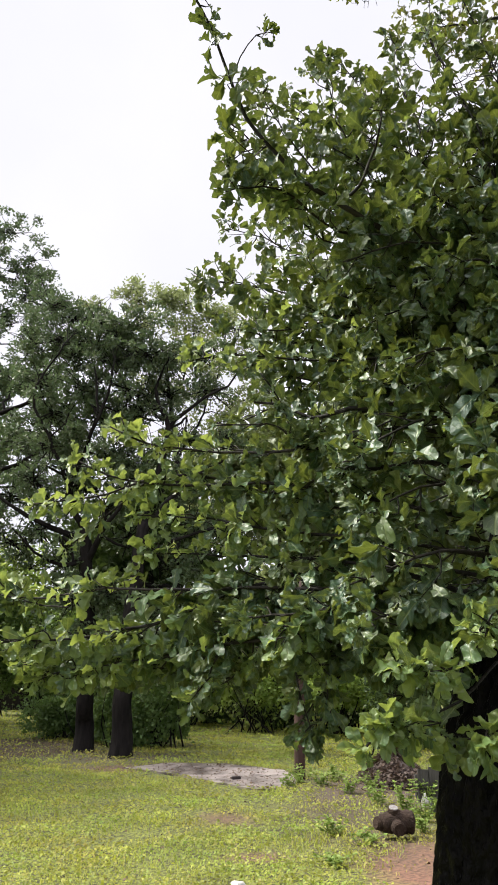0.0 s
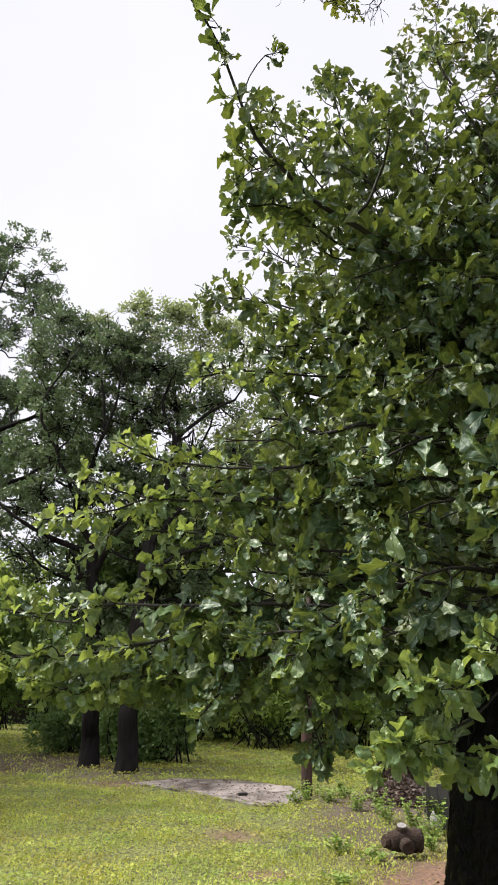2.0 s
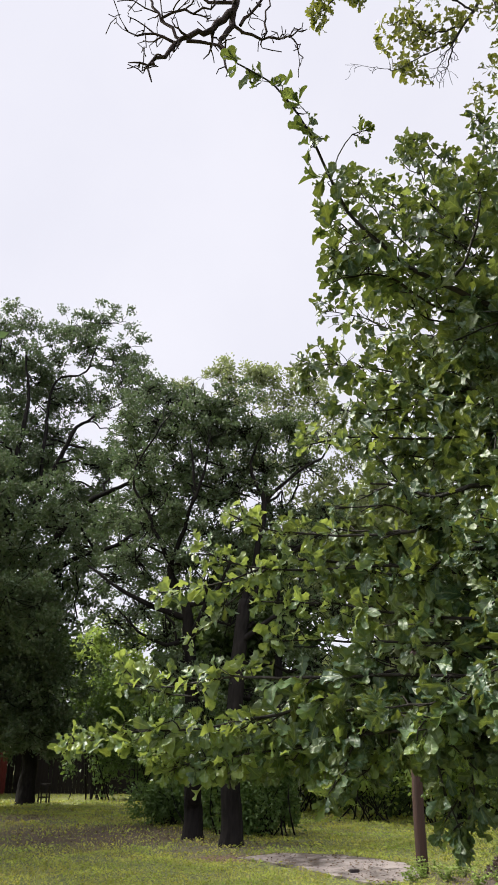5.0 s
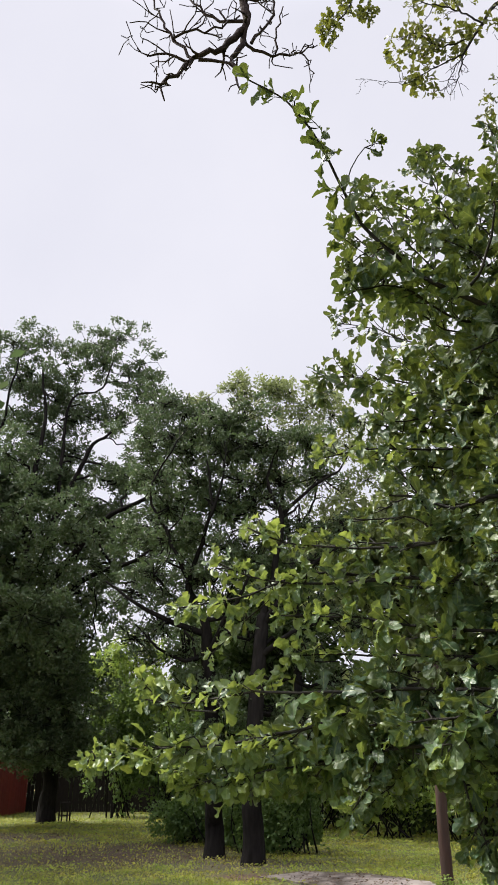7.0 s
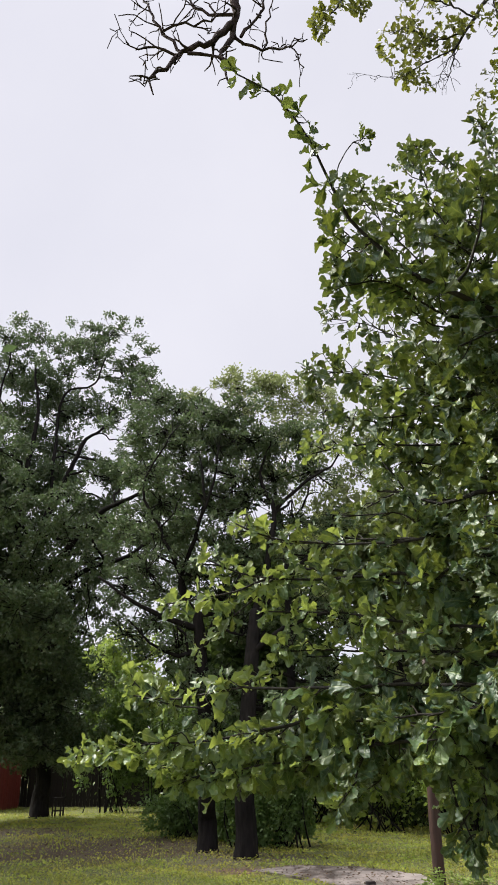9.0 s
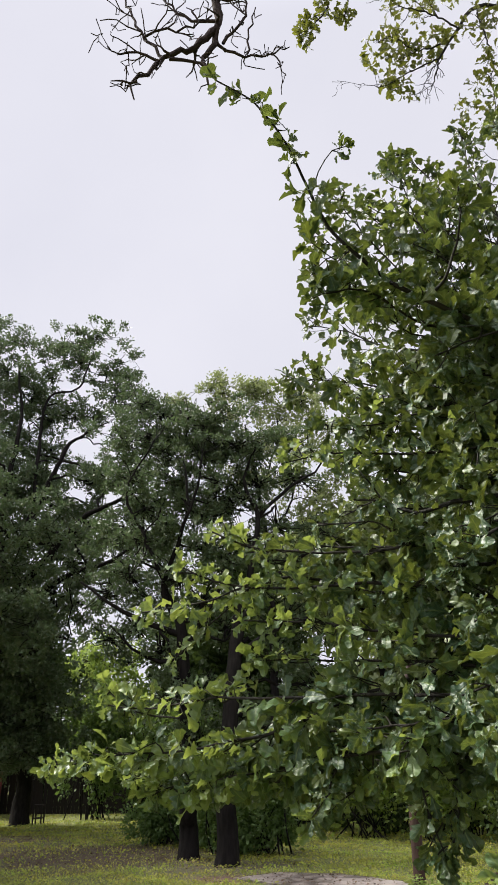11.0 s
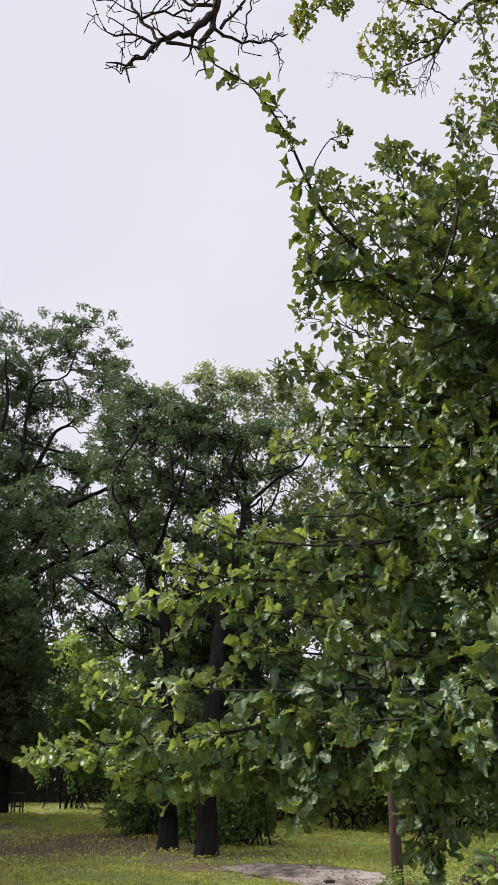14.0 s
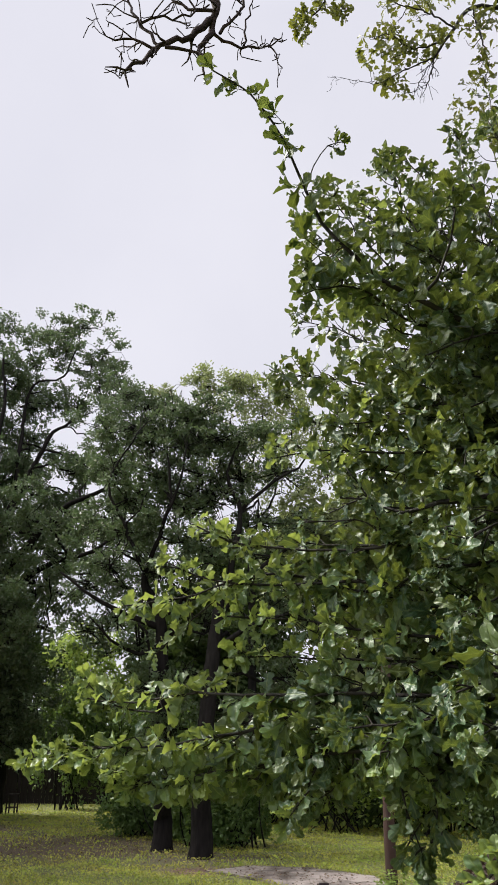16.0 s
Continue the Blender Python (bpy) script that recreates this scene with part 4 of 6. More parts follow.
def generic_tree(name, label, x, y, height, width, seed, leaf_mat, per, leaf_size, group):
    """A plain woodland tree with an irregular crown down to near the ground."""
    rng = np.random.default_rng(seed)
    lean = rng.normal(size=2) * 0.3
    trunk = [((x, y, 0.5), 0.17), ((x + lean[0], y + lean[1], height * 0.45), 0.13), ((x + 1.5 * lean[0], y + 1.5 * lean[1], height * 0.85), 0.05)]
    limbs, clumps = [], []
    for k in range(9):
        a, h = rng.random() * 6.28, height * rng.uniform(0.3, 0.75)
        w = width * rng.uniform(0.5, 0.95) * (1.1 - 0.5 * h / height)
        b = (x + lean[0] * h / height * 1.5, y + lean[1] * h / height * 1.5, h)
        e = (b[0] + math.cos(a) * w, b[1] + math.sin(a) * w, h + rng.uniform(0.3, 1.2))
        limbs.append([(b, 0.08), (tuple((np.array(b) + np.array(e)) / 2 + rng.normal(size=3) * 0.2), 0.05), (e, 0.02)])
        clumps += [(e, rng.uniform(0.7, 1.1)), (tuple(np.array(b) * 0.5 + np.array(e) * 0.5 + rng.normal(size=3) * 0.4), rng.uniform(0.6, 0.9))]
    for k in range(12):
        a, h = rng.random() * 6.28, height * rng.uniform(0.12, 1.0)
        w = width * rng.uniform(0.2, 0.9) * (1.15 - h / height)
        clumps.append(((x + math.cos(a) * w, y + math.sin(a) * w, h), rng.uniform(0.6, 1.1)))
    return big_oak(label, trunk, limbs, clumps, seed, leaf_mat, M_BARK, per, leaf_size, 7, 0.015, name, group, 0.4)


for k, (x, y, h, w, mat) in enumerate([(-3.5, 30, 9.5, 3.0, M_LEAF_WOODS), (1.5, 27, 12.0, 3.4, M_LEAF_SPRING), (5.5, 25, 12.5, 3.6, M_LEAF_WOODS),
                                       (10.0, 25, 13.0, 3.6, M_LEAF_OAK), (4.2, 33, 14.0, 3.4, M_LEAF_SPRING), (-15.5, 36, 9.0, 3.6, M_LEAF_WOODS), (-20, 33, 10.0, 3.6, M_LEAF_WOODS),
                                       (-6.5, 37, 9.0, 3.4, M_LEAF_WOODS), (6.8, 17.5, 8.5, 2.8, M_LEAF_OAK)]):
    label = "pale green young tree at the lawn's far edge" if mat is M_LEAF_SPRING else "dark green woodland tree at the lawn's far edge"
    generic_tree("woodland_tree", label, x, y, h, w, 40 + k, mat, 15, 0.31, "trees along the lawn's far edge")


# ---- hedge, thicket and bushes ----
def bush(name, label, centre, size, seed, mat, n, leaf, group="", legs=0.0):
    """A bush of stems and leaves, thicker outside and hollow and dark inside."""
    rng = np.random.default_rng(seed)
    x, y = centre
    ob = thing(name, (x, y, 0), label, "bush", group)
    pieces = []
    for k in range(16):
        a = rng.random() * 6.28
        top = np.array([x + math.cos(a) * size[0] * rng.uniform(0.2, 0.9), y + math.sin(a) * size[1] * rng.uniform(0.2, 0.9), size[2] * rng.uniform(0.5, 0.95)])
        foot = np.array([x + rng.normal() * size[0] * 0.25, y + rng.normal() * size[1] * 0.2, -0.05])
        mid = (foot + top) / 2 + rng.normal(size=3) * 0.1
        pieces.append(tube(smooth_line([(*foot, 0.022), (*mid, 0.015), (*top, 0.006)], 0.3), 5, 0, rng))
    v, f = merge(pieces)
    hang(new("stemwood", mesh("stemwood", v, f, M_BARK, True)), ob, kind="stuff")
    m = 22                                       # uneven mounds of leaves on the stems, and stray shoots above them
    a, h = rng.random(m) * 6.28, rng.uniform(0.15, 0.80, m)
    w = rng.uniform(0.1, 1.0, m) * (1.15 - 0.55 * h)
    heart = np.stack([np.cos(a) * w, np.sin(a) * w, h], -1)
    bulk = rng.uniform(0.16, 0.38, m)
    own = rng.integers(m, size=n)
    d = unit(rng.normal(size=(n, 3)) + np.array([0, 0, 0.15]))
    r = (0.45 + 0.6 * rng.random(n) ** 0.5) * (1 + 0.9 * (rng.random(n) < 0.06))
    at = np.array([x, y, 0]) + (heart[own] + d * (r * bulk[own])[:, None]) * np.array([size[0], size[1], size[2]])
    at[:, 2] = np.maximum(at[:, 2], 0.03 + 0.2 * rng.random(n))
    keep = (at[:, 2] > legs * size[2] * rng.uniform(0.7, 1.2, n)) | (rng.random(n) < 0.12)     # bare stems low down
    d, at = d[keep], at[keep]
    n = len(at)
    along = unit(d + rng.normal(size=(n, 3)) * 0.9)
    normal = d + rng.normal(size=(n, 3)) * 0.6 + np.array([0, 0, 0.6])
    v, f = place_leaves(SMALL_LEAVES, at, along, normal, leaf * rng.uniform(0.6, 1.3, n), rng)
    hang(new("foliage", mesh("foliage", v, f, mat)), ob, kind="stuff")
    return ob


# the dark bushes behind the vines are added to deepen the hedge's shaded hollow
for k, (x, y, sx, sy, sz, mat) in enumerate([(-1.9, 23.0, 1.7, 1.0, 2.1, M_LEAF_VINE), (0.2, 20.9, 1.5, 1.0, 2.0, M_LEAF_VINE), (2.0, 20.0, 1.5, 1.0, 2.0, M_LEAF_VINE),
                                             (3.9, 17.6, 1.4, 1.0, 2.4, M_LEAF_WOODS), (5.6, 18.6, 1.6, 1.2, 2.6, M_LEAF_VINE), (-3.9, 24.6, 1.7, 1.0, 2.4, M_LEAF_WOODS), (-1.0, 24.2, 1.8, 0.9, 2.0, M_LEAF_WOODS), (1.2, 22.3, 1.7, 0.9, 2.0, M_LEAF_WOODS), (3.0, 21.4, 1.7, 0.9, 2.2, M_LEAF_WOODS), (7.4, 20.6, 2.0, 1.0, 2.4, M_LEAF_WOODS)]):
    bush("hedge_bush", "vine-covered hedge bush, bright on top and dark beneath" if mat is M_LEAF_VINE else "dark dense hedge bush at the lawn's edge", (x, y), (sx, sy, sz), 60 + k, mat, 5000, 0.125, "hedge along the lawn's edge", 0.40 if mat is M_LEAF_VINE else 0.0)
for k, (x, y, sx, sy, sz) in enumerate([(-4.7, 19.4, 0.9, 0.6, 1.1), (-3.5, 18.8, 0.9, 0.7, 1.7), (-1.95, 17.4, 0.75, 0.6, 1.7), (-2.9, 17.6, 0.7, 0.6, 1.5)]):
    bush("shrub", "leafy green shrub under the oaks", (x, y), (sx, sy, sz), 70 + k, M_LEAF_SHADE, 6000, 0.085, "shrubs under the oaks")
for k, (x, y, sx, sz, mat) in enumerate([(-6.8, 33.0, 1.8, 4.2, M_LEAF_WOODS), (-13.5, 34, 2.0, 4.6, M_LEAF_WOODS), (-17, 34, 2.2, 4.6, M_LEAF_WOODS), (-10.2, 34, 2.0, 4.2, M_LEAF_WOODS)]):
    bush("thicket_bush", "dark bush in the thicket behind the lawn", (x, y), (sx, 1.3, sz), 80 + k, mat, 5000, 0.16, "thicket behind the lawn")
for k, (x, y, sx, sy, sz) in enumerate([(-9.6, 28.6, 1.5, 1.0, 4.6), (-7.6, 28.2, 1.5, 1.0, 4.2), (-5.7, 27.4, 1.3, 0.9, 3.6)]):
    bush("understorey_bush", "leggy green bush under the oaks, bare stemmed below", (x, y), (sx, sy, sz), 90 + k, M_LEAF_SHADE, 6500, 0.14, "bushes before the fence", 0.16)


def far_woods():
    rng = np.random.default_rng(90)
    n = 20000
    a = (rng.random(n) * 2 - 1) * 1.15 - 0.1
    d = 42 + 10 * rng.random(n)
    top = 6.0 + 1.4 * np.sin(a * 23) + 1.1 * np.sin(a * 57 + 1) + 0.7 * np.sin(a * 131)
    at = np.stack([np.sin(a) * d, np.cos(a) * d, top * rng.random(n) ** 0.8], -1)
    along = unit(rng.normal(size=(n, 3)))
    normal = rng.normal(size=(n, 3)) + np.array([0, -0.4, 0.7])
    v, f = place_leaves(SMALL_LEAVES, at, along, normal, rng.uniform(0.55, 1.0, n), rng)
    tagged(new("far_woods", mesh("far_woods", v, f, M_LEAF_WOODS)), "dense dark green woods beyond the lawn", "woods", kind="stuff")


far_woods()


# ---- the near blackjack oak ----
def near_oak():
    rng = np.random.default_rng(5)
    tree = thing("oak_tree", (0.71, 2.52, 0), "young oak with glossy lobed leaves and wet black trunk", "tree")
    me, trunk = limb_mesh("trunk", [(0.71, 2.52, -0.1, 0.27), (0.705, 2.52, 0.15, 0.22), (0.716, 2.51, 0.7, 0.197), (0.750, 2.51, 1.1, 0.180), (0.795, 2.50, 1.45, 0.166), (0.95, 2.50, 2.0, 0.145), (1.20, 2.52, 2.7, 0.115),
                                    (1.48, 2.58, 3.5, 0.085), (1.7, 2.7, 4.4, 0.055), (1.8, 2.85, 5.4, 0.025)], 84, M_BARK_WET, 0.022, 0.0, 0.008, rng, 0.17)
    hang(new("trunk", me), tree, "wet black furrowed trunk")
    limbs = []

    def limb(points, r0, r1, leaf=0.082, spread=0.5, length=0.45, leafy=1.0, start=0.25, young=2.0):
        pts = np.array(points)
        root = trunk[np.argmin(np.linalg.norm(trunk[:, :3] - pts[0], axis=1) + np.maximum(trunk[:, 2] - pts[0][2], 0))]
        if np.linalg.norm(root[:3] - pts[0]) < 1.0:
            pts = np.vstack([root[:3], pts])
        k = len(pts)
        r = r1 * 0.7 + (r0 * 0.5 - r1 * 0.7) * np.linspace(1, 0, k) ** 1.4
        me, line = limb_mesh("limb", [(*p, q) for p, q in zip(pts, r)], 7, M_TWIG, 0.06, 0.008, 0.04, rng)
        hang(new("limb", me), tree)
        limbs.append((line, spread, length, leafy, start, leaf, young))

    # crown top, towards the sky
    limb([(0.98, 2.56, 2.98), (0.75, 2.55, 3.18), (0.55, 2.52, 3.28), (0.40, 2.50, 3.37), (0.22, 2.50, 3.49), (0.12, 2.48, 3.59), (0.03, 2.46, 3.70), (-0.03, 2.43, 3.80), (-0.07, 2.40, 3.90), (-0.12, 2.35, 4.03), (-0.20, 2.30, 4.16), (-0.26, 2.27, 4.25), (-0.32, 2.25, 4.32), (-0.44, 2.22, 4.41)], 0.030, 0.005, 0.088, 0.6, 0.09, 0.5, 0.25)
    limb([(-0.07, 2.40, 3.90), (-0.03, 2.38, 4.00), (0.03, 2.35, 4.07), (0.09, 2.33, 4.07)], 0.006, 0.003, 0.050, 0.4, 0.05, 0.6, 0.6)
    limb([(0.36, 2.50, 3.40), (0.43, 2.50, 3.48), (0.51, 2.48, 3.64), (0.53, 2.46, 3.78), (0.54, 2.45, 3.92)], 0.016, 0.005, 0.084, 0.5, 0.14, 0.8, 0.3)
    limb([(0.61, 2.70, 3.37), (0.37, 2.60, 3.34), (0.13, 2.50, 3.45), (0.00, 2.45, 3.44), (-0.08, 2.40, 3.38)], 0.014, 0.004, 0.084, 0.5, 0.28, 1.2, 0.1)
    limb([(0.50, 2.80, 3.55), (0.31, 2.90, 3.86), (0.16, 2.90, 4.08), (0.03, 2.90, 4.34)], 0.012, 0.004, 0.080, 0.5, 0.35, 1.1, 0.1)
    limb([(0.99, 2.70, 3.11), (0.78, 2.90, 3.58), (0.80, 3.00, 3.94), (0.86, 3.10, 4.25), (0.80, 3.20, 4.70), (0.80, 3.30, 5.07)], 0.022, 0.004, 0.080, 0.5, 0.36, 0.8, 0.25)
    limb([(1.09, 2.90, 3.50), (1.08, 3.20, 4.09), (1.06, 3.30, 4.38), (1.09, 3.50, 4.90), (1.08, 3.60, 5.38)], 0.018, 0.004, 0.080, 0.5, 0.4, 0.32, 0.2)
    limb([(1.10, 2.80, 3.70), (1.12, 3.00, 4.00), (1.12, 3.10, 4.35)], 0.014, 0.004, 0.080, 0.6, 0.3, 0.8, 0.2)
    limb([(0.74, 3.00, 3.57), (0.55, 3.10, 3.88), (0.67, 3.30, 4.42), (0.68, 3.60, 4.95), (0.56, 3.80, 5.39), (0.47, 3.80, 5.46)], 0.014, 0.004, 0.080, 0.5, 0.3, 1.1, 0.2)
    limb([(0.98, 3.40, 4.24), (0.66, 3.60, 4.63), (0.35, 3.80, 4.97), (0.21, 3.80, 5.09)], 0.012, 0.004, 0.080, 0.55, 0.4, 1.1, 0.1)
    limb([(0.94, 2.70, 2.81), (0.77, 3.20, 3.38), (0.54, 3.50, 3.71), (0.27, 3.90, 4.04), (-0.00, 4.20, 4.37), (-0.17, 4.30, 4.46)], 0.02, 0.004, 0.080, 0.5, 0.45, 1.3, 0.25)
    limb([(0.93, 2.70, 2.72), (0.70, 3.00, 3.08), (0.43, 3.20, 3.31), (0.12, 3.40, 3.51), (-0.12, 3.50, 3.60), (-0.26, 3.50, 3.58)], 0.02, 0.004, 0.090, 0.5, 0.45, 1.8, 0.25)
    limb([(0.95, 2.50, 3.15), (0.73, 2.45, 3.19), (0.53, 2.45, 3.17), (0.35, 2.50, 3.12)], 0.016, 0.004, 0.080, 0.6, 0.36, 1.2, 0.15)
    limb([(0.98, 2.45, 2.95), (0.86, 2.32, 3.02), (0.74, 2.28, 3.00), (0.64, 2.28, 2.94)], 0.014, 0.004, 0.082, 0.6, 0.30, 1.1, 0.05)
    limb([(0.96, 2.42, 2.80), (0.88, 2.28, 2.84), (0.80, 2.22, 2.80)], 0.012, 0.004, 0.082, 0.6, 0.26, 1.1, 0.05)
    limb([(0.92, 2.40, 2.42), (0.84, 2.25, 2.44), (0.74, 2.20, 2.40), (0.66, 2.20, 2.36)], 0.012, 0.004, 0.082, 0.6, 0.28, 1.0, 0.1)
    limb([(0.97, 2.50, 3.30), (0.83, 2.40, 3.28), (0.70, 2.45, 3.39)], 0.014, 0.004, 0.080, 0.6, 0.36, 1.2, 0.1)
    # middle, to the open side
    limb([(0.94, 2.60, 2.63), (0.80, 2.70, 2.70), (0.61, 2.90, 2.71), (0.44, 3.00, 2.69), (0.26, 3.10, 2.72), (0.13, 3.20, 2.80), (-0.03, 3.30, 2.77)], 0.026, 0.005, 0.080, 0.5, 0.24, 0.52, 0.2)
    limb([(0.92, 2.60, 2.50), (0.70, 2.80, 2.85), (0.37, 2.80, 2.85), (0.14, 2.80, 2.87), (-0.05, 2.75, 2.86), (-0.22, 2.70, 2.81)], 0.018, 0.004, 0.080, 0.45, 0.22, 0.8, 0.3, 0.6)
    limb([(0.93, 2.60, 2.37), (0.69, 2.90, 2.50), (0.40, 3.00, 2.54), (0.15, 3.10, 2.55), (-0.10, 3.20, 2.59), (-0.40, 3.30, 2.62), (-0.62, 3.35, 2.73)], 0.02, 0.004, 0.080, 0.45, 0.20, 0.52, 0.35, 0.6)
    limb([(0.99, 2.70, 2.91), (0.76, 2.80, 3.06), (0.49, 2.90, 3.11), (0.20, 3.00, 3.10), (0.00, 3.00, 3.10)], 0.018, 0.004, 0.080, 0.55, 0.28, 0.9, 0.15)
    limb([(0.89, 2.50, 2.46), (0.64, 2.40, 2.47), (0.46, 2.40, 2.39), (0.31, 2.45, 2.28)], 0.016, 0.004, 0.080, 0.6, 0.4, 1.2, 0.1)
    limb([(0.90, 2.40, 2.68), (0.69, 2.30, 2.68), (0.53, 2.30, 2.64)], 0.014, 0.004, 0.080, 0.6, 0.36, 1.2, 0.05)
    # the arching bough across the middle and the wiry twigs under it
    limb([(0.89, 2.50, 2.55), (0.79, 2.50, 2.63), (0.72, 2.52, 2.63), (0.60, 2.55, 2.60), (0.49, 2.58, 2.58), (0.38, 2.62, 2.58), (0.28, 2.66, 2.56), (0.22, 2.70, 2.59), (0.15, 2.74, 2.63), (0.02, 2.80, 2.67)], 0.040, 0.007, 0.078, 0.5, 0.22, 0.59, 0.5)
    limb([(0.55, 2.58, 2.50), (0.34, 2.60, 2.42), (0.25, 2.62, 2.43), (0.11, 2.65, 2.42), (-0.05, 2.70, 2.44), (-0.24, 2.75, 2.46), (-0.41, 2.80, 2.51), (-0.55, 2.82, 2.58)], 0.018, 0.005, 0.072, 0.4, 0.13, 0.68, 0.45, 0.6)
    limb([(0.25, 2.62, 2.43), (0.19, 2.63, 2.45), (0.13, 2.66, 2.51), (0.06, 2.70, 2.55), (-0.13, 2.75, 2.56)], 0.010, 0.004, 0.072, 0.4, 0.12, 0.59, 0.4)
    limb([(0.25, 2.62, 2.43), (0.18, 2.60, 2.44), (0.12, 2.62, 2.62), (0.05, 2.65, 2.74)], 0.010, 0.004, 0.072, 0.4, 0.14, 0.6, 0.4)
    limb([(0.85, 2.45, 2.30), (0.60, 2.50, 2.34), (0.46, 2.50, 2.31), (0.35, 2.50, 2.31), (0.25, 2.52, 2.29), (0.16, 2.55, 2.25)], 0.022, 0.006, 0.078, 0.5, 0.20, 0.77, 0.4)
    # slender sprays that reach over the lawn, one above the other
    limb([(0.83, 2.45, 2.12), (0.45, 2.55, 2.22), (0.10, 2.65, 2.30), (-0.24, 2.75, 2.31), (-0.39, 2.75, 2.32), (-0.55, 2.78, 2.36), (-0.69, 2.80, 2.44)], 0.020, 0.004, 0.072, 0.4, 0.17, 0.85, 0.25, 0.36)
    limb([(0.82, 2.45, 2.04), (0.45, 2.55, 2.16), (0.05, 2.70, 2.28), (-0.24, 2.80, 2.38), (-0.40, 2.82, 2.35), (-0.56, 2.85, 2.30), (-0.72, 2.88, 2.29), (-0.86, 2.90, 2.28)], 0.020, 0.004, 0.080, 0.35, 0.13, 0.73, 0.3, 0.4)
    limb([(-0.40, 2.82, 2.35), (-0.51, 2.82, 2.25), (-0.61, 2.82, 2.16), (-0.70, 2.82, 2.08)], 0.007, 0.003, 0.060, 0.3, 0.06, 0.53, 0.4, 0.4)
    limb([(0.82, 2.40, 1.98), (0.46, 2.45, 2.06), (0.12, 2.60, 2.12), (-0.19, 2.70, 2.18), (-0.42, 2.75, 2.20)], 0.020, 0.004, 0.074, 0.4, 0.18, 0.92, 0.2, 0.4)
    limb([(0.82, 2.40, 1.93), (0.51, 2.40, 1.97), (0.16, 2.60, 2.02), (-0.17, 2.70, 2.05), (-0.40, 2.75, 2.06)], 0.020, 0.004, 0.074, 0.4, 0.20, 0.92, 0.2, 0.4)
    limb([(0.83, 2.40, 1.86), (0.47, 2.40, 1.87), (0.15, 2.50, 1.90), (-0.29, 2.70, 1.92), (-0.64, 2.90, 1.93), (-0.88, 3.05, 1.92), (-1.05, 3.10, 1.94)], 0.022, 0.004, 0.074, 0.4, 0.22, 0.70, 0.2, 0.36)
    limb([(-0.70, 2.95, 1.88), (-0.88, 3.10, 1.90), (-1.01, 3.15, 1.97), (-1.08, 3.20, 2.04)], 0.008, 0.003, 0.066, 0.4, 0.10, 1.00, 0.3, 0.4)
    limb([(0.40, 2.55, 1.98), (0.02, 2.60, 1.92), (-0.23, 2.75, 1.84), (-0.48, 2.87, 1.78), (-0.66, 2.97, 1.76), (-0.90, 3.07, 1.75), (-1.16, 3.20, 1.72), (-1.36, 3.30, 1.71)], 0.020, 0.004, 0.074, 0.4, 0.20, 1.22, 0.15, 0.4)
    limb([(0.82, 2.40, 1.81), (0.49, 2.50, 1.82), (0.12, 2.60, 1.83), (-0.24, 2.85, 1.80), (-0.60, 3.05, 1.72), (-0.93, 3.20, 1.66)], 0.022, 0.004, 0.077, 0.4, 0.24, 1.08, 0.2, 0.45)
    limb([(0.75, 2.30, 1.77), (0.37, 2.40, 1.76), (0.02, 2.55, 1.73), (-0.33, 2.80, 1.69), (-0.66, 3.00, 1.64), (-0.86, 3.10, 1.60)], 0.020, 0.004, 0.077, 0.4, 0.22, 1.08, 0.2, 0.45)
    limb([(0.74, 2.35, 1.79), (0.51, 2.30, 1.79), (0.28, 2.30, 1.82), (0.07, 2.35, 1.81), (-0.04, 2.40, 1.79)], 0.018, 0.004, 0.086, 0.45, 0.22, 0.92, 0.15)
    limb([(0.82, 2.40, 2.16), (0.63, 2.30, 2.21), (0.47, 2.30, 2.17), (0.33, 2.35, 2.09)], 0.016, 0.004, 0.081, 0.6, 0.34, 1.0, 0.1)
    limb([(0.77, 2.30, 1.99), (0.57, 2.20, 1.98), (0.42, 2.20, 1.93), (0.27, 2.25, 1.88)], 0.016, 0.004, 0.084, 0.6, 0.32, 1.0, 0.1)
    # hanging low sprays, dark with shade
    limb([(0.32, 2.42, 1.83), (0.15, 2.40, 1.74), (0.15, 2.40, 1.63), (0.17, 2.40, 1.53), (0.19, 2.40, 1.43)], 0.012, 0.003, 0.070, 0.4, 0.08, 0.8, 0.62)
    limb([(0.42, 2.42, 1.83), (0.24, 2.40, 1.74), (0.24, 2.40, 1.63), (0.23, 2.40, 1.53), (0.21, 2.40, 1.46)], 0.012, 0.003, 0.070, 0.4, 0.08, 0.8, 0.62)
    limb([(0.05, 2.58, 1.78), (-0.10, 2.60, 1.70), (-0.14, 2.60, 1.62), (-0.19, 2.60, 1.55)], 0.010, 0.003, 0.070, 0.4, 0.07, 1.0, 0.2)
    limb([(0.55, 2.45, 1.74), (0.48, 2.50, 1.62), (0.46, 2.55, 1.50)], 0.010, 0.003, 0.070, 0.5, 0.09, 0.8, 0.1)
    limb([(0.75, 2.40, 1.74), (0.52, 2.40, 1.76), (0.33, 2.45, 1.66), (0.22, 2.50, 1.56), (0.15, 2.55, 1.45)], 0.014, 0.003, 0.070, 0.4, 0.09, 0.8, 0.68)
    limb([(0.75, 2.40, 1.72), (0.37, 2.50, 1.77), (0.12, 2.60, 1.74), (-0.06, 2.70, 1.62), (-0.20, 2.80, 1.50)], 0.014, 0.003, 0.066, 0.35, 0.09, 0.9, 0.3, 0.6)
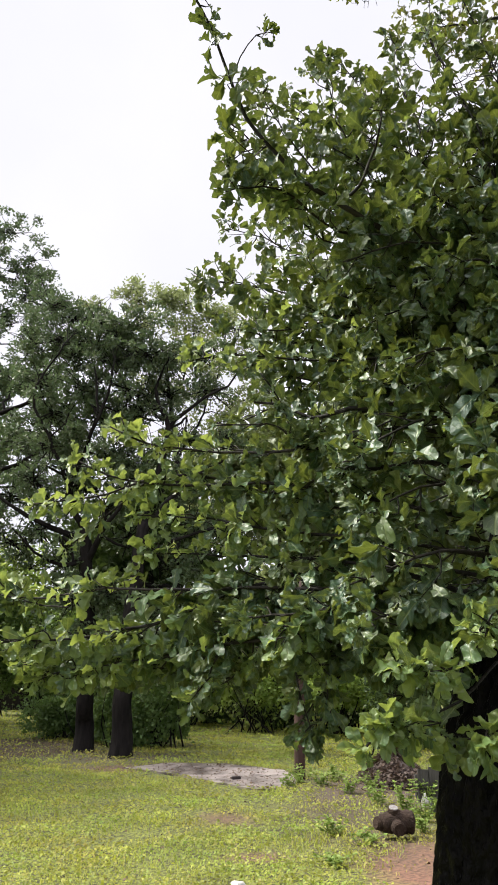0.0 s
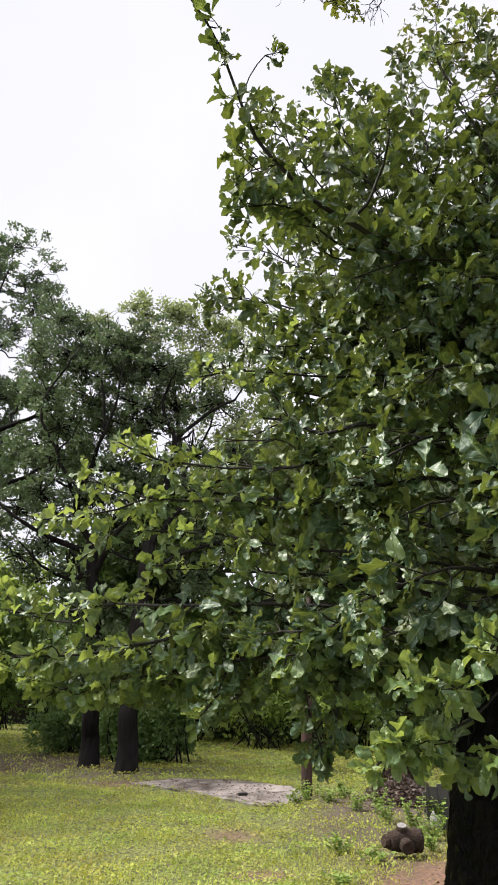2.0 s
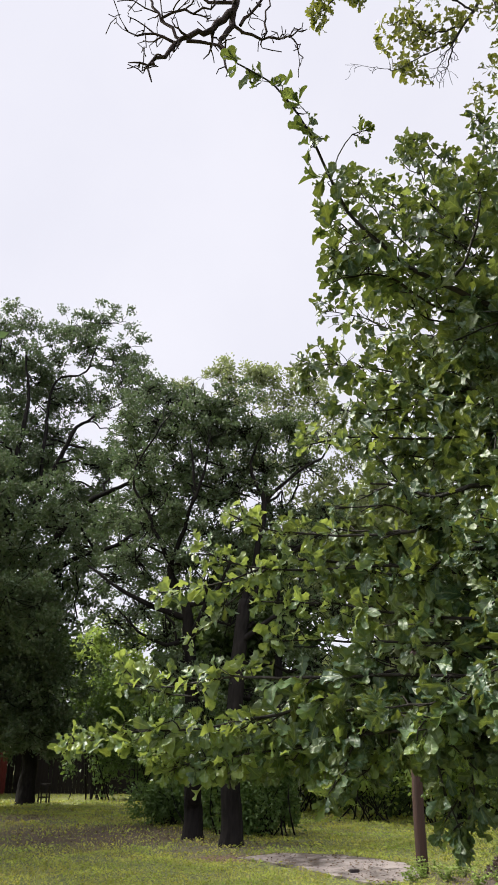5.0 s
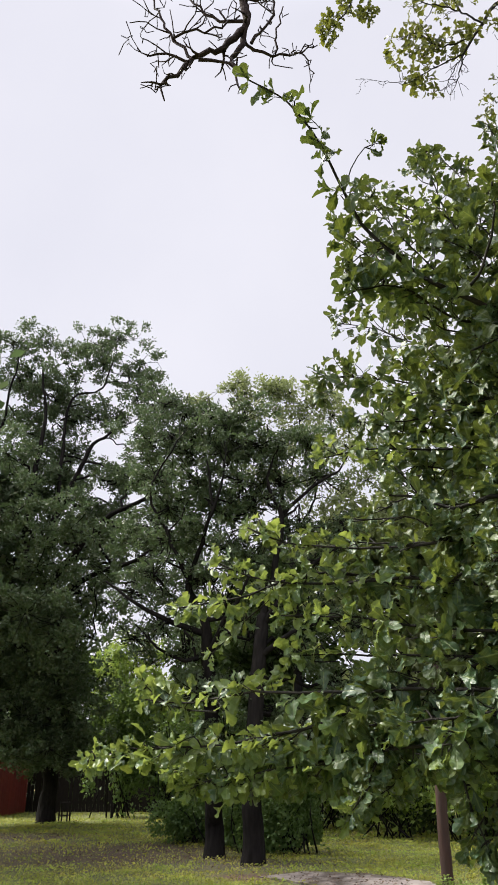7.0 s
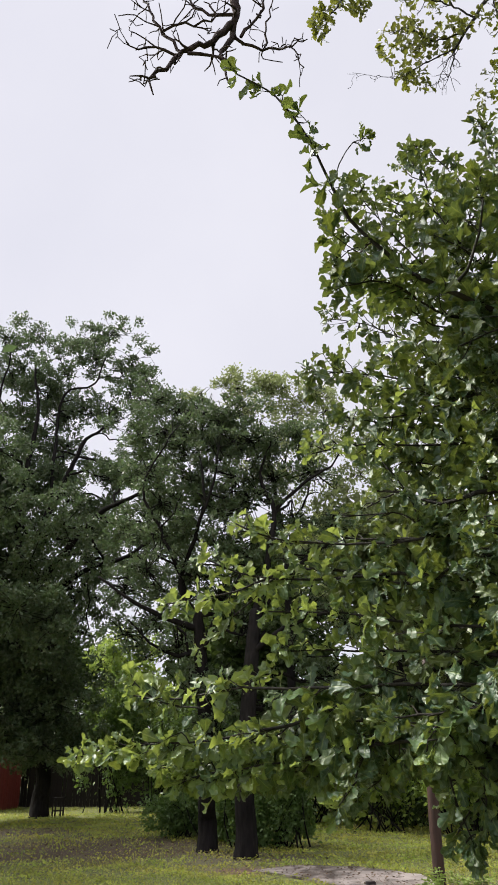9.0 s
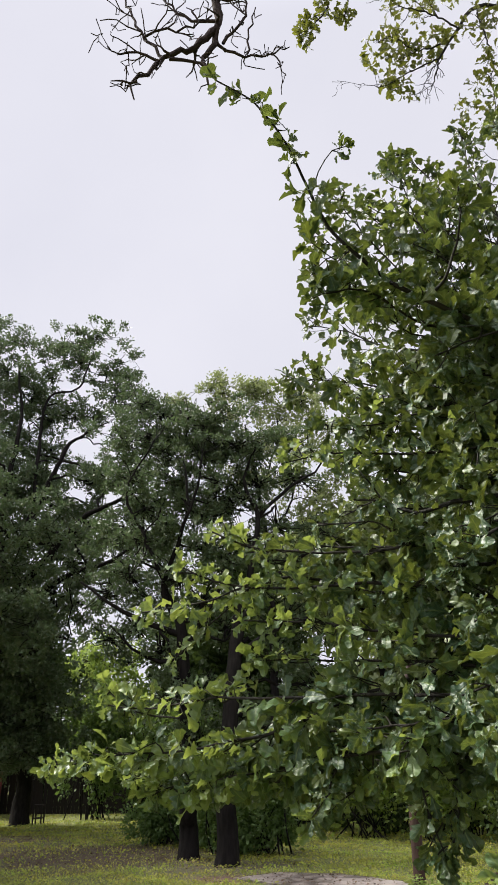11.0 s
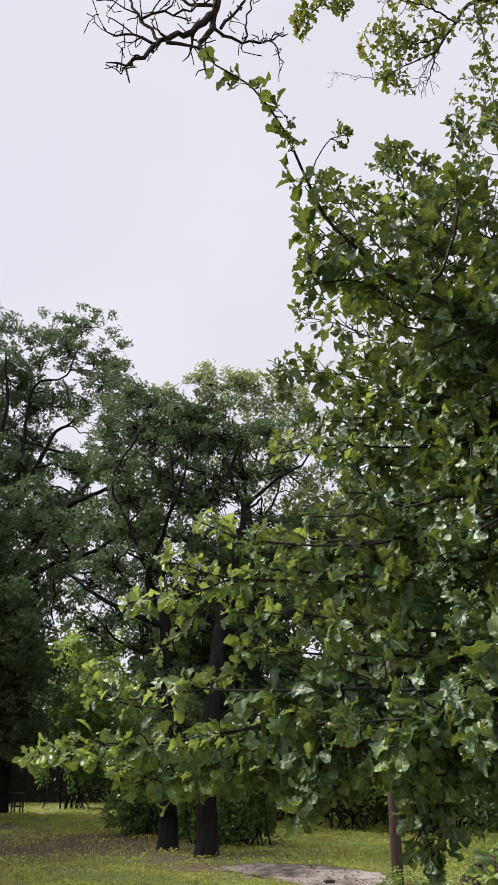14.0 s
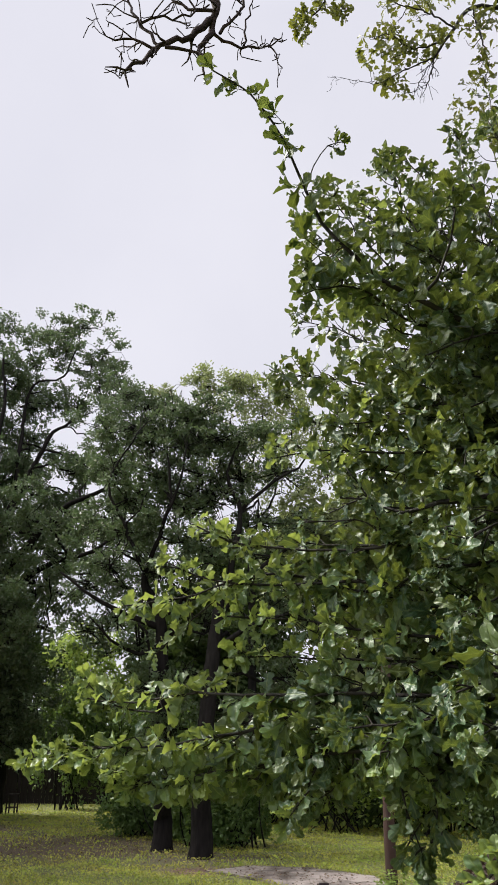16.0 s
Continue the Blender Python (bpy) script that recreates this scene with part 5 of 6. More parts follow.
    limb([(0.37, 2.50, 1.78), (0.09, 2.50, 1.75), (0.02, 2.50, 1.67)], 0.01, 0.003, 0.066, 0.3, 0.10, 0.7, 0.5)
    limb([(0.74, 2.25, 1.78), (0.62, 2.12, 1.68), (0.52, 2.05, 1.64), (0.44, 2.02, 1.64), (0.38, 2.00, 1.66)], 0.012, 0.003, 0.080, 0.5, 0.09, 1.2, 0.6, 0.4)
    limb([(0.74, 2.28, 1.66), (0.58, 2.15, 1.56), (0.46, 2.08, 1.52), (0.38, 2.02, 1.50), (0.35, 1.99, 1.52)], 0.011, 0.003, 0.084, 0.5, 0.06, 1.2, 0.75, 0.3)
    limb([(0.38, 2.02, 1.50), (0.33, 2.00, 1.47), (0.30, 2.00, 1.45)], 0.006, 0.003, 0.072, 0.4, 0.06, 1.0, 0.3, 0.0)
    limb([(0.74, 2.25, 1.58), (0.66, 2.08, 1.51), (0.61, 2.00, 1.50), (0.58, 1.95, 1.46)], 0.010, 0.003, 0.088, 0.5, 0.05, 1.0, 0.75, 0.3)
    limb([(0.73, 2.10, 1.87), (0.66, 2.02, 1.80), (0.61, 1.97, 1.72)], 0.010, 0.003, 0.086, 0.5, 0.14, 1.2, 0.2, 0.4)
    limb([(0.60, 2.30, 1.82), (0.43, 2.20, 1.80), (0.34, 2.12, 1.77), (0.30, 2.10, 1.75)], 0.010, 0.003, 0.086, 0.5, 0.14, 1.1, 0.2)
    limb([(0.32, 2.34, 1.82), (0.18, 2.30, 1.78), (0.10, 2.26, 1.75), (0.08, 2.25, 1.70)], 0.009, 0.003, 0.081, 0.5, 0.10, 1.0, 0.3, 0.5)
    limb([(0.05, 2.35, 1.78), (0.13, 2.32, 1.74), (0.18, 2.30, 1.69), (0.24, 2.30, 1.63)], 0.005, 0.003, 0.050, 0.3, 0.03, 0.5, 0.8, 0.0)
    # the far side of the crown
    limb([(1.06, 2.90, 2.69), (1.01, 3.80, 3.29), (0.74, 4.40, 3.83), (0.40, 4.70, 4.08), (0.12, 4.90, 4.12)], 0.02, 0.004, 0.072, 0.6, 0.5, 1.4, 0.2)
    limb([(1.00, 2.90, 2.08), (0.88, 3.80, 2.27), (0.54, 4.40, 2.37), (0.11, 4.80, 2.40)], 0.02, 0.004, 0.072, 0.6, 0.5, 0.72, 0.2)
    limb([(0.98, 2.90, 1.86), (0.87, 3.60, 1.94), (0.72, 4.00, 1.94), (0.55, 4.30, 1.93)], 0.018, 0.004, 0.072, 0.5, 0.34, 1.2, 0.2)
    limb([(1.09, 2.90, 3.00), (1.06, 3.60, 3.74), (0.92, 4.00, 4.29), (0.69, 4.30, 4.79)], 0.018, 0.004, 0.072, 0.6, 0.5, 0.7, 0.2)
    limb([(1.18, 3.00, 3.57), (1.26, 3.60, 4.24), (1.24, 4.00, 4.87)], 0.016, 0.004, 0.072, 0.6, 0.5, 0.4, 0.2)
    limb([(0.97, 2.90, 1.78), (0.92, 3.30, 1.70), (0.84, 3.60, 1.61)], 0.014, 0.004, 0.072, 0.6, 0.36, 1.2, 0.2)
    limb([(1.00, 2.60, 3.06), (0.83, 2.70, 3.11), (0.67, 2.80, 3.22), (0.51, 3.00, 3.30), (0.33, 3.20, 3.50)], 0.016, 0.004, 0.072, 0.6, 0.4, 1.2, 0.1)
    limb([(1.24, 3.00, 4.13), (1.13, 3.20, 4.51), (1.07, 3.40, 5.05), (1.13, 3.60, 5.65)], 0.014, 0.004, 0.072, 0.6, 0.4, 0.5, 0.1)
    limb([(1.17, 2.90, 3.74), (1.00, 3.10, 3.95), (0.78, 3.30, 4.31), (0.56, 3.40, 4.43), (0.37, 3.40, 4.39)], 0.014, 0.004, 0.072, 0.6, 0.42, 1.2, 0.1)
    limb([(1.18, 3.00, 3.51), (0.99, 3.30, 3.82), (0.68, 3.50, 3.96), (0.32, 3.60, 4.06), (0.13, 3.60, 4.10)], 0.014, 0.004, 0.072, 0.6, 0.42, 1.2, 0.1)
    limb([(0.92, 2.70, 1.97), (0.82, 3.00, 1.96), (0.61, 3.10, 1.92), (0.38, 3.20, 1.91)], 0.014, 0.004, 0.072, 0.5, 0.3, 1.3, 0.1)
    limb([(1.22, 3.20, 3.26), (1.02, 3.80, 3.42), (0.63, 4.20, 3.53), (0.22, 4.40, 3.54), (-0.04, 4.40, 3.50)], 0.016, 0.004, 0.072, 0.6, 0.45, 1.3, 0.15)
    limb([(0.07, 2.45, 3.62), (-0.02, 2.45, 3.60), (-0.09, 2.45, 3.52)], 0.006, 0.003, 0.072, 0.5, 0.16, 1.2, 0.1)
    limb([(0.41, 2.90, 3.56), (0.17, 3.10, 4.01), (-0.03, 3.20, 4.30), (-0.10, 3.20, 4.39)], 0.01, 0.003, 0.072, 0.5, 0.3, 1.2, 0.1)
    limb([(1.00, 2.70, 2.76), (0.89, 3.00, 2.91), (0.63, 3.20, 2.97), (0.33, 3.40, 2.99), (0.10, 3.55, 3.02)], 0.016, 0.004, 0.084, 0.6, 0.38, 1.1, 0.1)
    limb([(0.97, 2.70, 2.48), (0.90, 3.10, 2.70), (0.64, 3.30, 2.76), (0.32, 3.40, 2.74)], 0.016, 0.004, 0.084, 0.6, 0.38, 1.1, 0.1)
    limb([(1.00, 2.80, 3.20), (0.80, 3.10, 3.40), (0.55, 3.30, 3.45), (0.30, 3.40, 3.30), (0.12, 3.45, 3.20)], 0.014, 0.004, 0.084, 0.6, 0.34, 1.1, 0.1)
    limb([(1.16, 2.80, 3.60), (1.08, 2.90, 4.10), (1.00, 3.00, 4.50), (0.92, 3.05, 4.85)], 0.016, 0.004, 0.084, 0.6, 0.26, 0.75, 0.15)
    limb([(1.20, 2.80, 3.80), (1.22, 2.90, 4.30), (1.18, 3.00, 4.75), (1.12, 3.05, 5.05)], 0.016, 0.004, 0.084, 0.6, 0.26, 0.75, 0.15)
    limb([(0.60, 2.80, 2.78), (0.42, 3.00, 2.97), (0.19, 3.10, 3.07), (-0.01, 3.15, 3.15), (-0.11, 3.20, 3.21)], 0.014, 0.004, 0.084, 0.5, 0.20, 1.3, 0.2)
    limb([(0.59, 2.80, 2.66), (0.41, 3.00, 2.81), (0.18, 3.10, 2.91), (-0.00, 3.15, 2.98)], 0.014, 0.004, 0.084, 0.5, 0.20, 1.3, 0.2)
    limb([(0.61, 2.80, 2.85), (0.47, 3.00, 3.13), (0.26, 3.10, 3.23), (0.05, 3.15, 3.31)], 0.014, 0.004, 0.084, 0.5, 0.20, 1.3, 0.2)
    for k in range(9):                           # the crown's heart, behind the trunk
        z = 2.15 + 0.19 * k
        limb([(1.02 + 0.02 * k, 2.85, z), (0.98, 3.25, z + 0.12), (0.86 - 0.05 * (k % 3), 3.60, z + 0.18), (0.70 - 0.12 * (k % 3), 3.90, z + 0.16)], 0.016, 0.004, 0.088, 0.6, 0.36, 1.2, 0.1)
    for k, z in enumerate((2.46, 2.68, 2.90, 3.10, 3.32)):       # leaves before the boughs
        limb([(0.98, 2.48, z - 0.10), (0.80, 2.42 + 0.03 * k, z), (0.58, 2.45 + 0.03 * k, z + 0.05 * (-1) ** k), (0.36 + 0.03 * k, 2.52, z - 0.03)], 0.014, 0.004, 0.082, 0.6, 0.24, 1.0, 0.15)
    # dark leaves under the long branches
    limb([(0.10, 2.70, 1.74), (-0.30, 2.90, 1.66), (-0.65, 3.05, 1.62), (-0.90, 3.20, 1.60)], 0.012, 0.003, 0.072, 0.45, 0.12, 1.1, 0.25)
    limb([(0.82, 2.50, 1.76), (0.46, 2.60, 1.75), (0.08, 2.75, 1.69), (-0.23, 2.90, 1.67), (-0.48, 3.00, 1.66), (-0.72, 3.10, 1.62)], 0.016, 0.004, 0.070, 0.45, 0.13, 1.1, 0.25)
    limb([(0.50, 2.60, 1.77), (0.17, 2.80, 1.69), (-0.13, 2.95, 1.63), (-0.41, 3.10, 1.62), (-0.59, 3.15, 1.60)], 0.012, 0.003, 0.070, 0.45, 0.13, 1.1, 0.25)
    limb([(0.32, 2.70, 1.81), (0.02, 2.90, 1.78), (-0.32, 3.10, 1.77), (-0.61, 3.20, 1.75), (-0.85, 3.30, 1.73)], 0.012, 0.003, 0.074, 0.45, 0.22, 1.1, 0.2)
    limb([(0.75, 3.00, 3.81), (0.52, 3.00, 3.99), (0.34, 3.05, 4.17), (0.22, 3.10, 4.34)], 0.01, 0.003, 0.072, 0.5, 0.3, 1.2, 0.1)
    limb([(0.61, 3.10, 3.95), (0.47, 3.10, 4.25), (0.43, 3.15, 4.54), (0.39, 3.20, 4.74)], 0.01, 0.003, 0.072, 0.5, 0.3, 1.1, 0.1)
    limb([(0.44, 2.80, 3.38), (0.25, 2.80, 3.49), (0.10, 2.80, 3.70), (0.03, 2.80, 3.81)], 0.01, 0.003, 0.072, 0.5, 0.28, 1.1, 0.1)
    # the unseen side turned away from the lawn, thickened to shade the boughs in view
    for k in range(26):
        a, h = radians(-100 + 6.6 * k), 1.9 + 0.125 * (k * 7 % 26)
        root = trunk[np.argmin(np.abs(trunk[:, 2] - h)), :3]
        reach = rng.uniform(1.3, 1.9) * (1.15 - 0.1 * h) * (0.55 if math.sin(a) < -0.35 and h < 2.9 else 1.0)
        way = np.array([math.cos(a), math.sin(a), 0.42])
        limb([root, root + way * reach * 0.35, root + way * reach * 0.7 + np.array([0, 0, 0.08]), root + way * reach], 0.024, 0.004, 0.10, 0.6, 0.5, 1.3, 0.2)
    # twigs off the limbs, a rosette of leaves at the end of each and single leaves along it
    pieces, at, along, normal, size, lit_young = [], [], [], [], [], []

    def leaves_on(p, d, k, s, fresh):
        turn = rng.uniform(0, 6.28)
        u = unit(np.cross(d, np.array([0.3, 0.2, 0.9])))
        w = np.cross(d, u)
        for q in range(k):
            a = turn + 2.4 * q + rng.normal() * 0.3
            side = math.cos(a) * u + math.sin(a) * w
            g = unit(d * rng.uniform(0.25, 1.0) + side + np.array([0, 0, rng.uniform(-0.35, 0.2)]))
            low = p[2] < 2.0 and p[1] > 2.15 and p[0] > 0.0                # in the shade they droop
            if low:
                g = unit(g + np.array([0, 0, -1.0]))
            at.append(p + rng.normal(size=3) * 0.005)
            along.append(g)
            normal.append(np.array([-0.15, -0.35, 0.1 if low else 0.9]) + rng.normal(size=3) * 0.68 + d * 0.5)   # turned to the open sky
            size.append(s * rng.uniform(0.78, 1.48))
            lit_young.append(rng.random() < fresh)

    for line, spread, length, leafy, start, leaf, young in limbs:
        n, fresh = len(line), 0.0
        seg = np.linalg.norm(np.diff(line[:, :3], axis=0), axis=1)
        total = seg.sum()
        reach = np.concatenate([[0], np.cumsum(seg)]) / total
        for q in np.arange(start, 1.0, 0.052 / total / max(leafy, 0.3)):
            i = min(int(np.searchsorted(reach, q)), n - 2)
            d = unit(line[i + 1, :3] - line[i, :3])
            # share of pale leaves, higher on the lawn-side sprays to make them look lit
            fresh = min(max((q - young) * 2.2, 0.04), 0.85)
            near_tip = 1.0 - 0.38 * q * q
            side = unit(np.cross(d, rng.normal(size=3))) * np.array([1, 1, 0.7])
            g = unit(d * 0.75 + side * spread * 1.6)
            ln = length * rng.uniform(0.22, 0.9) * (1.15 - 0.8 * q)
            p0 = line[i, :3]
            p2 = p0 + g * ln + np.array([0, 0, 0.05 * ln])
            p1 = (p0 + p2) / 2 + rng.normal(size=3) * 0.02 + np.array([0, 0, -0.06 * ln])
            tw = smooth_line([(*p0, 0.0036), (*p1, 0.0027), (*p2, 0.0017)], 0.045)
            pieces.append(tube(tw, 3, 0, rng))
            for j in range(1, len(tw)):
                dd = unit(tw[j, :3] - tw[j - 1, :3])
                if j == len(tw) - 1:
                    leaves_on(tw[j, :3], dd, rng.integers(4, 7), leaf * near_tip, fresh)
                elif rng.random() < 0.5:
                    leaves_on(tw[j, :3], dd, 1, leaf * 0.95 * near_tip, fresh)
        leaves_on(line[-1, :3], unit(line[-1, :3] - line[-2, :3]), 6, leaf * 0.62, fresh)
    v, f = merge(pieces)
    hang(new("twigwood", mesh("twigwood", v, f, M_TWIG, True)), tree, kind="stuff")
    at, along, normal, size, lit_young = map(np.array, (at, along, normal, size, lit_young))
    near = np.argsort(at[:, 1] + 0.3 * np.abs(at[:, 2] - 1.8))[:300]
    rest = np.setdiff1d(np.arange(len(at)), near)
    for name, pick, mat, label in (("foliage", rest[~lit_young[rest]], M_LEAF, "glossy dark green lobed leaves"), ("young_foliage", rest[lit_young[rest]], M_LEAF_YOUNG_LIT, "young leaves at the branch tips, lightened as if brightly lit")):
        x, y, z = at[pick].T
        front = (y < 2.75) & (x < 0.95) & (z < 3.3)
        away = (x > 0.42 * y + 0.17 * (z - 1.65)) | (y > 3.7)
        v, f, w = [], [], []
        for seed, shape, here in ((51, ROUND_LEAVES, front & ~away), (52, OAK_LEAVES, ~front & ~away), (54, PLAIN_LEAVES, away)):
            if here.any():
                k = pick[here]
                pv, pf, pw = place_blades(shape, at[k], along[k], normal[k], size[k], seed)
                f.append(pf + sum(map(len, v)))
                v.append(pv)
                w.append(pw)
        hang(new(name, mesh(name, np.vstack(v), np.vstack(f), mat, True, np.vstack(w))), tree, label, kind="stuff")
    shapes = [[mesh("leaf", tv, tf, mat, True, tb) for tv, tf, tb in ROUND_LEAVES] for mat in (M_LEAF, M_LEAF_YOUNG_LIT)]
    for k, i in enumerate(near):
        x = unit(along[i])
        z = unit(normal[i] - normal[i].dot(x) * x)
        y = np.cross(z, x)
        ob = new("leaf", shapes[int(lit_young[i])][k % len(ROUND_LEAVES)])
        ob.parent = tree
        m = Matrix(np.stack([x, y, z], 1).tolist()).to_4x4()
        ob.matrix_basis = Matrix.Translation(Vector(at[i]) - tree.location) @ m @ Matrix.Scale(float(size[i]), 4)


near_oak()


# ---- the oak overhead: its trunk stands beside the view, its limbs reach in from above ----
def overhead_oak():
    rng = np.random.default_rng(15)
    tree = thing("oak_tree", (4.6, 4.4, 0), "tall oak reaching overhead with leafy and dead branches", "tree")
    me, _ = limb_mesh("trunk", [(4.6, 4.4, -0.2, 0.34), (4.6, 4.4, 0.3, 0.27), (4.5, 4.5, 3, 0.24), (4.3, 4.6, 6, 0.20), (4.0, 4.8, 8.6, 0.14), (3.8, 5.0, 10.5, 0.08)], 14, M_BARK_WET, 0.25, 0.02, 0.05, rng)
    hang(new("trunk", me), tree)
    me, _ = limb_mesh("limb", [(4.3, 4.6, 6, 0.12), (3.0, 3.9, 7.6, 0.10), (1.6, 3.3, 8.0, 0.075), (0.5, 3.0, 7.3, 0.05), (-0.1, 3.0, 6.75, 0.038)], 8, M_DEAD, 0.12, 0.015, 0.06, rng)
    hang(new("limb", me), tree, "bare dead limb")
    bare_twigs = []

    def branch(points, r0, r1, forks=0, size=0.3, mat=M_DEAD, label="bare crooked dead branch"):
        bare_twigs.clear()
        stick(points, r0, r1, forks, size)
        v, f = merge(bare_twigs)
        hang(new("branch", mesh("branch", v, f, mat, True)), tree, label)

    def stick(points, r0, r1, forks=0, size=0.3):
        line = smooth_line([(*p, r) for p, r in zip(points, np.linspace(r0, r1, len(points)))], 0.05)
        line[1:-1, :3] += rng.normal(size=line[1:-1, :3].shape) * 0.0075
        bare_twigs.append(tube(line, 6, 0.1, rng))
        for _ in range(forks):
            i = rng.integers(len(line) // 5, len(line) - 1)
            d = unit(line[i + 1, :3] - line[i, :3])
            g = unit(d * 0.8 + unit(np.cross(d, rng.normal(size=3))) * 0.9)
            ln = size * rng.uniform(0.3, 1.0)
            k = line[i, 3] * 0.6
            pts = [line[i, :3], line[i, :3] + g * ln * 0.5 + rng.normal(size=3) * 0.02, line[i, :3] + g * ln + rng.normal(size=3) * 0.03]
            stick(pts, k, 0.0028, 1 if forks > 5 else 0, size * 0.5)

    branch([(-0.1, 3.0, 6.75), (-0.54, 3.00, 6.20), (-0.57, 3.00, 5.90), (-0.59, 3.00, 5.71), (-0.65, 2.95, 5.49)], 0.036, 0.014, 4, 0.25)
    branch([(-0.58, 3.00, 5.78), (-0.70, 2.95, 5.59), (-0.86, 2.90, 5.47), (-0.94, 2.85, 5.29), (-1.02, 2.80, 5.18), (-1.00, 2.80, 5.04)], 0.022, 0.004, 7, 0.14)
    branch([(-0.99, 2.80, 5.18), (-1.07, 2.78, 5.16), (-1.13, 2.77, 5.17)], 0.009, 0.003, 4, 0.06)
    branch([(-0.89, 2.90, 5.43), (-1.01, 2.85, 5.48), (-1.10, 2.80, 5.39), (-1.16, 2.75, 5.42)], 0.010, 0.003, 6, 0.2)
    branch([(-0.87, 2.90, 5.46), (-1.00, 2.90, 5.66), (-1.06, 2.90, 5.82), (-1.16, 2.95, 6.12)], 0.010, 0.006, 6, 0.26)
    branch([(-1.00, 2.90, 5.66), (-0.86, 2.90, 5.71), (-0.72, 2.95, 5.78), (-0.61, 3.00, 5.91)], 0.009, 0.005, 6, 0.22)
    branch([(-0.57, 3.00, 5.85), (-0.78, 3.00, 5.92), (-0.93, 3.00, 6.13)], 0.012, 0.006, 6, 0.26)
    branch([(-0.59, 3.00, 5.71), (-0.53, 3.05, 5.64), (-0.38, 3.10, 5.64), (-0.26, 3.10, 5.64), (-0.18, 3.10, 5.45)], 0.012, 0.003, 7, 0.18)
    branch([(-0.26, 3.10, 5.63), (-0.21, 3.10, 5.66), (-0.15, 3.10, 5.68)], 0.006, 0.003)
    branch([(-0.41, 3.10, 5.66), (-0.39, 3.10, 5.87), (-0.35, 3.10, 6.07)], 0.007, 0.004, 3, 0.15)
    branch([(-0.54, 3.00, 5.65), (-0.43, 3.00, 5.82), (-0.40, 3.00, 6.07)], 0.010, 0.006, 6, 0.22)
    branch([(-0.65, 2.95, 5.49), (-0.61, 2.90, 5.24), (-0.59, 2.90, 5.15)], 0.010, 0.004, 3, 0.12)
    branch([(-0.84, 2.90, 5.45), (-0.67, 2.95, 5.45), (-0.62, 2.95, 5.28)], 0.012, 0.004, 3, 0.15)
    # leafy limb that comes in from above
    me, _ = limb_mesh("limb", [(4.0, 4.8, 8.6, 0.10), (3.9, 6.0, 10.6, 0.075), (3.4, 6.9, 11.4, 0.05), (2.77, 7.20, 11.18, 0.036), (2.27, 7.10, 11.07, 0.028), (1.95, 7.00, 10.60, 0.022), (1.64, 7.00, 10.06, 0.014)], 8, M_TWIG, 0.12, 0.02, 0.05, rng)
    hang(new("limb", me), tree)
    leafy = "thin leafy branch"
    branch([(1.64, 7.00, 10.06), (1.55, 7.00, 9.70), (1.44, 7.00, 9.45)], 0.012, 0.003, 8, 0.3, M_TWIG, leafy)
    branch([(1.95, 7.00, 10.60), (1.62, 7.00, 10.94), (1.23, 7.00, 11.17), (1.10, 7.00, 11.47)], 0.014, 0.005, 6, 0.45, M_TWIG, leafy)
    branch([(1.64, 7.00, 10.06), (1.23, 7.00, 9.89), (0.87, 6.90, 9.60), (0.31, 6.80, 9.66)], 0.011, 0.002, 8, 0.25, M_TWIG, leafy)
    branch([(1.79, 7.00, 10.34), (1.38, 7.00, 10.28), (1.11, 7.00, 10.58), (0.90, 7.00, 10.50)], 0.012, 0.004, 8, 0.4, M_TWIG, leafy)
    branch([(2.27, 7.10, 11.07), (2.27, 7.00, 10.44), (2.30, 7.00, 9.82), (2.20, 7.00, 9.60)], 0.014, 0.004, 8, 0.4, M_TWIG, leafy)
    branch([(1.64, 7.00, 10.06), (1.40, 7.00, 9.62), (1.35, 7.00, 9.48)], 0.008, 0.003, 6, 0.22, M_TWIG, leafy)
    branch([(2.77, 7.20, 11.18), (1.03, 6.80, 12.67), (0.33, 6.70, 11.59), (0.25, 6.60, 10.77), (0.00, 6.60, 10.40)], 0.03, 0.005, 4, 0.3, M_TWIG, leafy)
    branch([(0.33, 6.70, 11.59), (0.51, 6.60, 10.96), (0.47, 6.60, 10.55)], 0.012, 0.005, 3, 0.2, M_TWIG, leafy)
    branch([(3.31, 7.20, 9.52), (3.04, 7.10, 9.26), (2.65, 7.00, 9.07), (2.24, 7.00, 9.01)], 0.03, 0.006, 6, 0.45, M_TWIG, "thin leafy branch")
    branch([(3.09, 7.10, 9.02), (2.85, 7.00, 8.33), (2.50, 7.00, 8.16)], 0.014, 0.003, 8, 0.4, M_TWIG, "thin leafy branch")
    branch([(3.05, 7.10, 8.01), (2.74, 7.00, 7.84), (2.47, 7.00, 7.72)], 0.014, 0.003, 8, 0.35, M_TWIG, "thin leafy branch")
    branch([(3.02, 6.80, 8.34), (2.63, 6.80, 7.98), (2.23, 6.75, 7.62)], 0.010, 0.003, 7, 0.4, M_DEAD, "thin bare twig")
    branch([(2.93, 6.80, 7.47), (2.63, 6.80, 7.40), (2.35, 6.75, 7.51)], 0.009, 0.003, 6, 0.35, M_DEAD, "thin bare twig")
